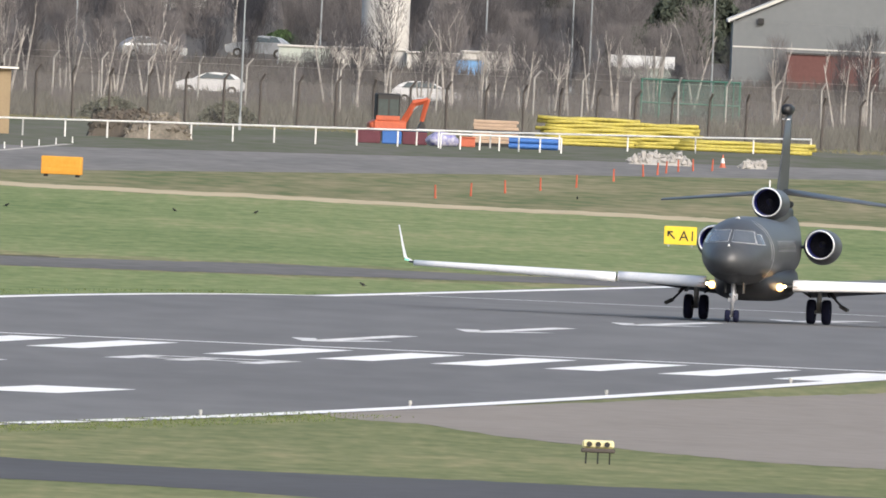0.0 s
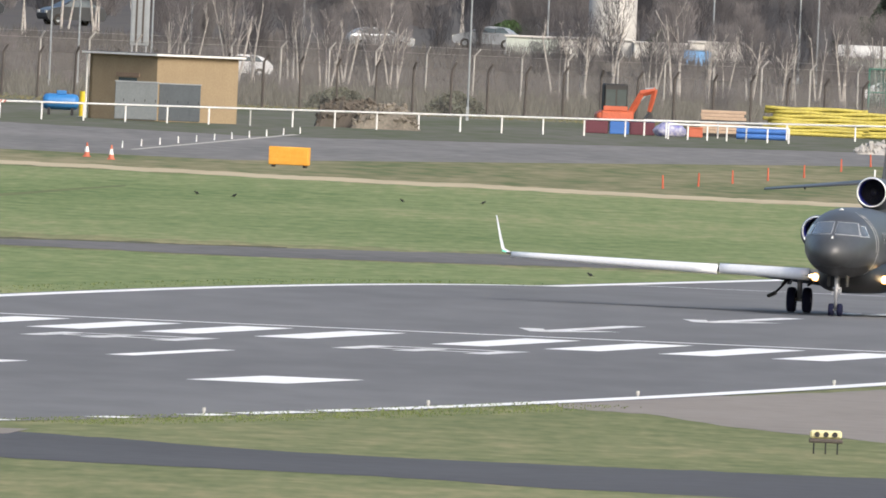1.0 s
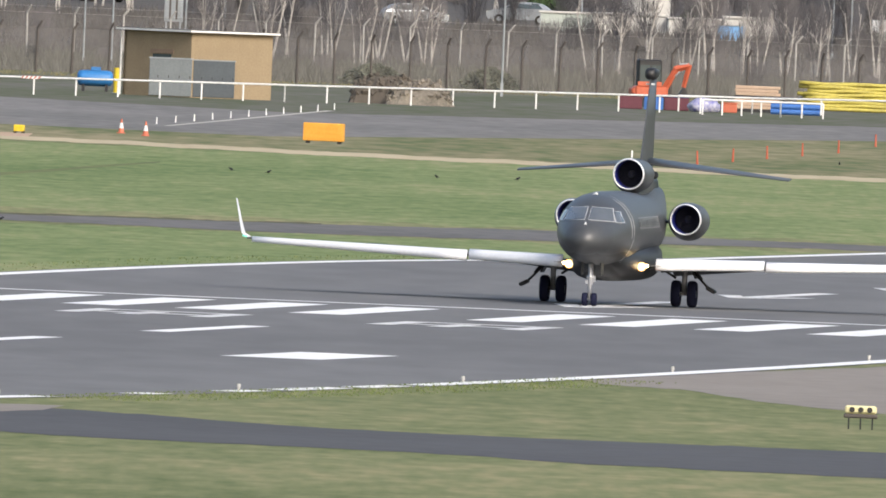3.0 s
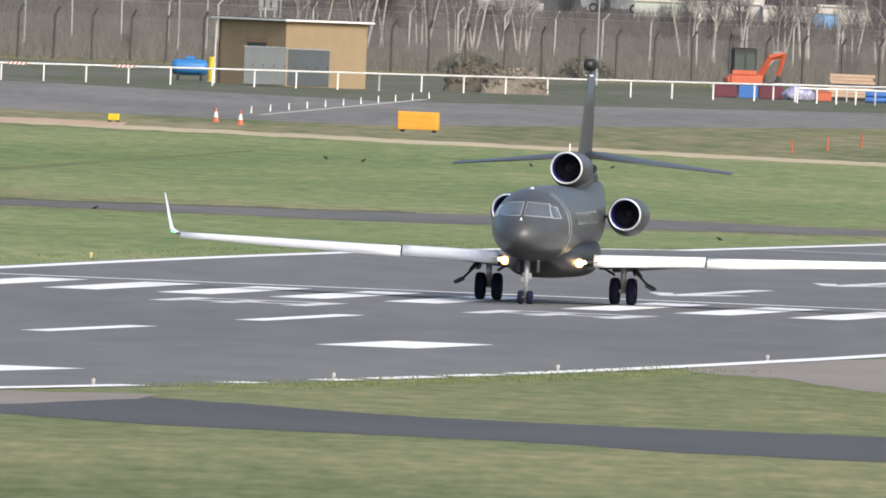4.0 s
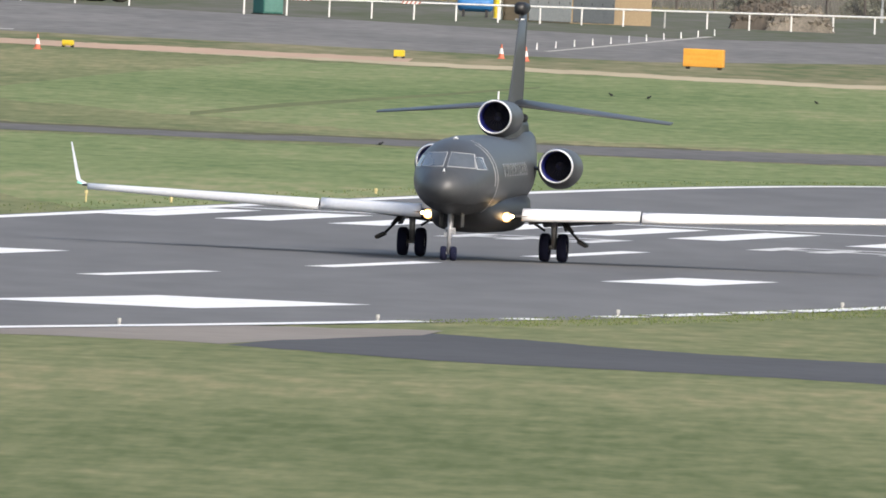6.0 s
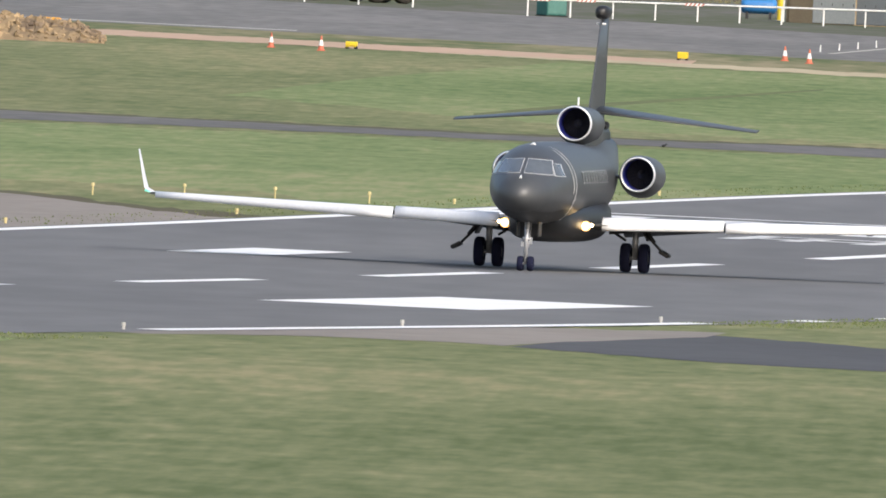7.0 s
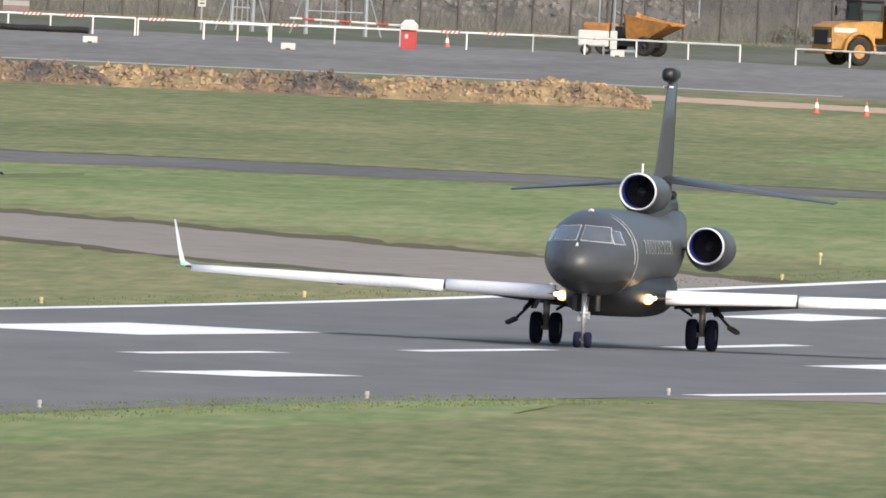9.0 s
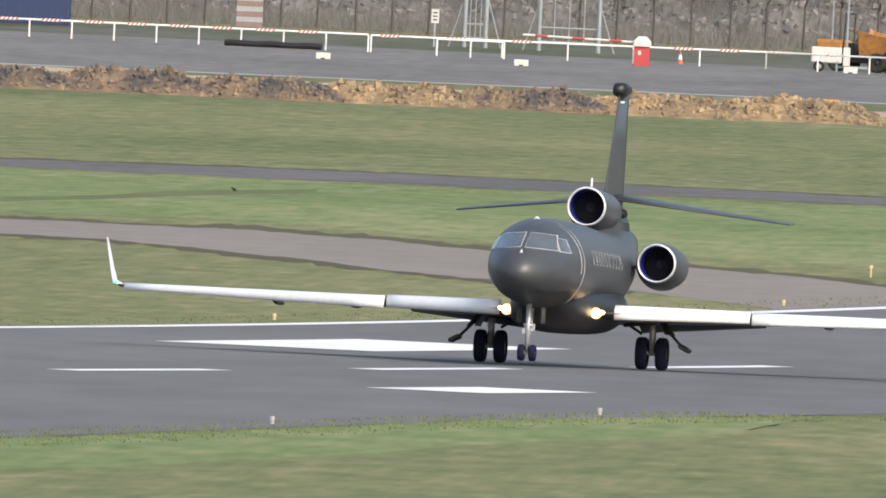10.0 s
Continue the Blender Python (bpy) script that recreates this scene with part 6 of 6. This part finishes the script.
def build_birch(seed, stems, h, label):
    rng = random.Random(seed)
    t = thing("birch_tree", pose(0, 0, -50), label, "tree", "bare birch trees")
    b = bmesh.new()
    for _ in range(stems):
        d = Vector((rng.uniform(-0.22, 0.22), rng.uniform(-0.15, 0.15), 1)).normalized()
        a = Vector((rng.uniform(-0.35, 0.35), rng.uniform(-0.3, 0.3), -0.1))
        mid = a + d * h * 0.45
        tube(b, a, mid, 0.085, 0.06, 6)
        d2 = (d + Vector((rng.uniform(-0.12, 0.12), 0, 0))).normalized()
        tube(b, mid, mid + d2 * h * 0.4, 0.06, 0.025, 6)
        for _ in range(3):
            f = rng.uniform(0.0, 0.9)
            branch(b, mid + d2 * h * 0.4 * f, (d2 + Vector((rng.uniform(-0.7, 0.7), rng.uniform(-0.4, 0.4), 0))).normalized(), 1.0, 0.026, 1, rng)
    part("trunk", b, BIRCH_BARK, t, "pale slender birch stems")
    b = bmesh.new()
    twig_cloud(b, rng, 900, 1.35, 1.2, h * 0.35, h * 1.05, 0.8)
    part("crown", b, TWIG, t)
    return t


def build_bush(seed, rx, h, n, ma, label, name="bare_bush"):
    rng = random.Random(seed)
    t = thing(name, pose(0, 0, -50), label, "bush", "bare bushes")
    b = bmesh.new()
    for _ in range(5):
        branch(b, Vector((rng.uniform(-0.4, 0.4), rng.uniform(-0.3, 0.3), -0.1)), Vector((rng.uniform(-0.4, 0.4), rng.uniform(-0.2, 0.2), 1)).normalized(), h * 0.45, 0.04, 2, rng)
    part("stem", b, ma, t)
    b = bmesh.new()
    twig_cloud(b, rng, n, rx, rx, 0.05, h, 0.75)
    part("crown", b, ma, t)
    return t


def plant(protos, places):
    """Set each prototype at its first place and copies at the rest."""
    used = set()
    for k, (x, y, sc) in enumerate(places):
        pr = protos[k % len(protos)]
        z = (bank_z(x, y) if y > 3640 else FAR_Z) - 0.05
        m = pose(x, y, z, 0, 0, R.uniform(0, 360))
        if pr.name in used:
            o = copy_thing(pr, m)
        else:
            o = pr
            used.add(pr.name)
            o.matrix_basis = m
        o.scale = (sc, sc, sc)


BIRCHES = [build_birch(11, 4, 5.4, "clump of pale-stemmed bare birches"), build_birch(12, 3, 5.9, "bare birch with several white stems"), build_birch(13, 5, 5.0, "dense clump of bare white birch stems"), build_birch(14, 2, 6.2, "slender bare birch with twin stems")]
spots = [(-20.4, 3785), (-19.4, 3790), (-16.6, 3780), (-15.2, 3784), (-12.4, 3780), (-10.8, 3778), (-9.8, 3790), (-7.9, 3782), (-6.6, 3790), (3.7, 3785), (5.1, 3780), (6.9, 3800), (12.9, 3785), (13.8, 3795), (17.3, 3780), (18.4, 3790), (21.3, 3785),
         (-12.9, 3800), (24.0, 3840), (26.5, 3835), (31.2, 3790), (35.3, 3790), (37.0, 3800), (-31.0, 3980), (-26.5, 3990), (-35.0, 3990), (-18.0, 4060), (-2.5, 4060), (9.5, 3815), (11.0, 3810), (15.6, 3820), (20.0, 3815), (-24.0, 4020), (-29.0, 4040)]
plant(BIRCHES, [(x, y, R.uniform(0.82, 1.15)) for x, y in spots])
BUSHES = [build_bush(21, 1.7, 2.9, 1300, TWIG, "leafless reddish-brown bush on the bank"), build_bush(22, 2.1, 3.4, 1600, TWIG, "broad leafless brown bush on the bank"), build_bush(23, 1.5, 2.4, 1100, TWIG_GREY, "leafless grey-brown bush on the bank"), build_bush(24, 1.9, 3.0, 1400, TWIG, "tangled leafless brown bush on the bank")]
places = []
for row, (y, step, s0, s1) in enumerate(((3690, 3.6, 0.35, 0.6), (3815, 2.6, 0.6, 0.9), (3890, 2.5, 0.7, 1.0), (4030, 2.5, 0.8, 1.1), (4150, 2.4, 0.95, 1.3), (4225, 2.6, 0.9, 1.3), (4275, 2.8, 0.9, 1.35))):
    x = -122 + row * 0.7
    while x < 46:
        if not (y > 3870 and y < 4100 and -38 < x < -23) and not (x > 27.5 and y < 4000) and not (y < 3900 and -7.0 < x < -1.0 and y > 3700) and not (y > 4000 and y < 4100 and 3.5 < x < 11) and not (y in (3815, 3890) and R.random() < 0.35):
            places.append((x + R.uniform(-0.8, 0.8), y + R.uniform(-18, 18), R.uniform(s0, s1)))
        x += step * R.uniform(0.75, 1.3)
plant(BUSHES, [c for c in places if c[1] < 4120])


def thicket(name, protos, spots_, label):
    """The woods beyond, where no bush stands apart: one mesh."""
    vs, fs = [], []
    for k, (x, y, sc) in enumerate(spots_):
        m = pose(x, y, bank_z(x, y) - 0.05, 0, 0, R.uniform(0, 360)) @ Matrix.Diagonal((sc, sc, sc, 1))
        for ob in protos[k % len(protos)].children:
            n = len(vs)
            vs += [m @ v.co for v in ob.data.vertices]
            fs += [tuple(i + n for i in f.vertices) for f in ob.data.polygons]
    me = bpy.data.meshes.new(name)
    me.from_pydata(vs, [], fs)
    me.materials.append(TWIG)
    tagged(new(name, me), label, "woods", kind="stuff")


thicket("far_thicket", BUSHES, [c for c in places if c[1] >= 4120], "dense leafless brown woods on the far bank")


def leafy(name, x, y, rx, h, ma, n, label, sc=0.16):
    rng = random.Random(int(x * 10) + 999)
    t = thing(name, pose(x, y, (bank_z(x, y) if y > 3640 else FAR_Z) - 0.05), label, "bush")
    b = bmesh.new()
    for _ in range(4):
        branch(b, Vector((rng.uniform(-rx, rx) * 0.5, 0, 0)), Vector((rng.uniform(-0.3, 0.3), rng.uniform(-0.3, 0.3), 1)).normalized(), h * 0.4, 0.05, 1, rng)
    part("stem", b, TWIG, t)
    b = bmesh.new()
    for _ in range(n):
        a, z = rng.uniform(0, 2 * math.pi), rng.random()
        rr = rng.uniform(0.3, 1) ** 0.5 * math.sqrt(max(0.05, 1 - (z * 1.02) ** 2)) * (0.8 + 0.25 * math.sin(4 * a + 5 * z))
        p = Vector((rx * rr * math.cos(a), rx * 0.7 * rr * math.sin(a), h * z))
        u = Vector((rng.uniform(-1, 1), rng.uniform(-1, 1), rng.uniform(-1, 1))).normalized() * sc
        w = u.orthogonal().normalized() * sc * 0.6
        b.faces.new([b.verts.new(p + c) for c in (u, w, -u, -w)])
    part("foliage", b, ma, t)


leafy("evergreen_bush", 0.5, 4075, 1.8, 1.5, LEAF, 1600, "rounded green evergreen bush on the bank")
leafy("evergreen_bush", 10.8, 4060, 1.4, 1.6, LEAF, 1300, "small green evergreen bush by the tank")
leafy("evergreen_bush", 24.0, 4080, 2.2, 2.8, DARK_LEAF, 1800, "dark evergreen bush beside the shed")
leafy("gorse_bush", -2.6, 3640, 1.9, 1.35, GORSE, 1500, "low dark green gorse bush at the fence")
leafy("gorse_bush", -9.5, 3640, 2.2, 1.3, GORSE, 1500, "low dark gorse bush behind the fence")
leafy("gorse_bush", -40.0, 3650, 2.2, 1.2, GORSE, 1200, "low dark scrub bush behind the fence")
leafy("gorse_bush", -57.0, 3650, 1.6, 1.2, GORSE, 1200, "low grey-green scrub bush behind the fence")
for k, (x, y, s) in enumerate(((28, 4330, 3.2), (33, 4340, 3.6), (22.0, 4380, 3.4), (38, 4330, 3.4), (27, 4120, 2.4), (29.5, 4130, 2.6))):
    leafy("conifer", x, y, s, s * 2.0, DARK_LEAF, 2200, "dark evergreen tree behind the cabins", 0.3)


# ---- grass that stands up: stuff ----
def blades(name, boxes, ma, h0, h1, label, width=0.02):
    """Tufts of upright blades scattered over stretches of ground."""
    rng = random.Random(len(name))
    vs, fs = [], []
    for fn, n in boxes:
        for _ in range(n):
            p = fn(rng)
            h = rng.uniform(h0, h1)
            w = width * rng.uniform(0.6, 1.6)
            lx, ly = rng.uniform(-0.5, 0.5) * h, rng.uniform(-0.4, 0.4) * h
            k = len(vs)
            vs += [(p.x - w, p.y, p.z - 0.02), (p.x + w, p.y, p.z - 0.02), (p.x + lx, p.y + ly, p.z + h)]
            fs.append((k, k + 1, k + 2))
    me = bpy.data.meshes.new(name)
    me.from_pydata(vs, [], fs)
    me.materials.append(ma)
    return tagged(new(name, me), label, "grass", kind="stuff")


def along(q0, q1, w0, w1):
    return lambda g: rw(g.uniform(q0, q1), w0 + (w1 - w0) * g.random() ** 1.6)


def area(x0, x1, y0, y1, bank=False):
    def f(g):
        x, y = g.uniform(x0, x1), g.uniform(y0, y1)
        return Vector((x, y, bank_z(x, y))) if bank else on_ground(x, y)
    return f


blades("edge_grass", [(along(200, 345, 22.0, 25.5), 2500), (along(500, 720, 21.3, 25.5), 3500), (along(-250, 700, -26.5, -23.6), 3000)], BLADE, 0.02, 0.075, "rough grass tufts along the runway edge", 0.03)
blades("verge_straw", [(area(-130, 50, 3590, 3640), 12000)], ROUGH_BLADE, 0.04, 0.16, "dry straw grass along tracks and fence", 0.03)
blades("roadside_scrub", [(area(-125, 48, 3764, 3838, True), 24000), (area(-125, 48, 3864, 3985, True), 30000)], SCRUB, 0.35, 1.1, "brown bramble scrub along the road", 0.035)
blades("tall_dead_grass", [(area(-125, 50, 3645, 3760, True), 30000)], REED, 0.5, 1.3, "tall dead grass on the bank behind the fence", 0.04)



def heave(t):
    """How far the legs have stretched."""
    return float(np.interp(t, (0, 4.5, 10), (0.0, 0.10, 0.10)))


def slope(q):
    """The runway's own climb, in degrees, under the wheels."""
    return math.degrees(math.atan((swell(q + 15) - swell(q - 15)) / 30))


def jet_pitch(t, q):
    """The pitch on the legs, and that of the wheels' plane: the runway's slope, then the nose lifting off."""
    sway = float(np.interp(t, (0, 2.5, 4.5, 5.5, 7.0, 8.4, 9.6, 10), (0, -0.2, -0.35, -0.35, -0.15, 0.05, 0.35, 0.35)))
    lift = 0.9 * (max(0.0, t - 9.4) / 0.6) ** 1.4
    return sway, slope(q) + lift


def run(t):
    return -161.0 + 44.0 * t + 0.85 * t * t - D0


def jet_pose(t):
    """The take-off run down the centre line; the nose begins to lift after nine and a half seconds."""
    q = run(t)
    w = -0.05 - 0.75 * max(0.0, t - 8.0) / 2.0
    p = rw(q, w, 0.03 + heave(t))
    return pose(p.x, p.y, p.z, 0, -sum(jet_pitch(t, q)), -90 - math.degrees(PSI))


def leg_pose(g, t):
    """A leg's slide in and out of the airframe."""
    return pose(0, 0, -heave(t) - (D0 * math.sin(radians(jet_pitch(t, run(t))[0])) if g.name.startswith("nose") else 0))


def motions():
    walk(JET, [(k * 0.25, jet_pose(k * 0.25)) for k in range(41)])
    for g in GEAR:
        walk(g, [(k * 0.25, leg_pose(g, k * 0.25)) for k in range(41)])
    for w, rest in WHEELS:
        walk(w, [(k / FPS, rest @ pose(0, 0, 0, 74 * k, 0, 0)) for k in range(301)])
    for car, x0, speed, turn in ((CAR_LEFT, -3.9, -12.6, 180), (CAR_RIGHT, 9.7, 15.5, 0)):
        walk(car, [(t, pose(x0 + speed * t, ROAD_Y, ROAD_Z, 0, 0, turn)) for t in (0.0, 2.5, 5.0, 7.5, 10.0)])


motions()
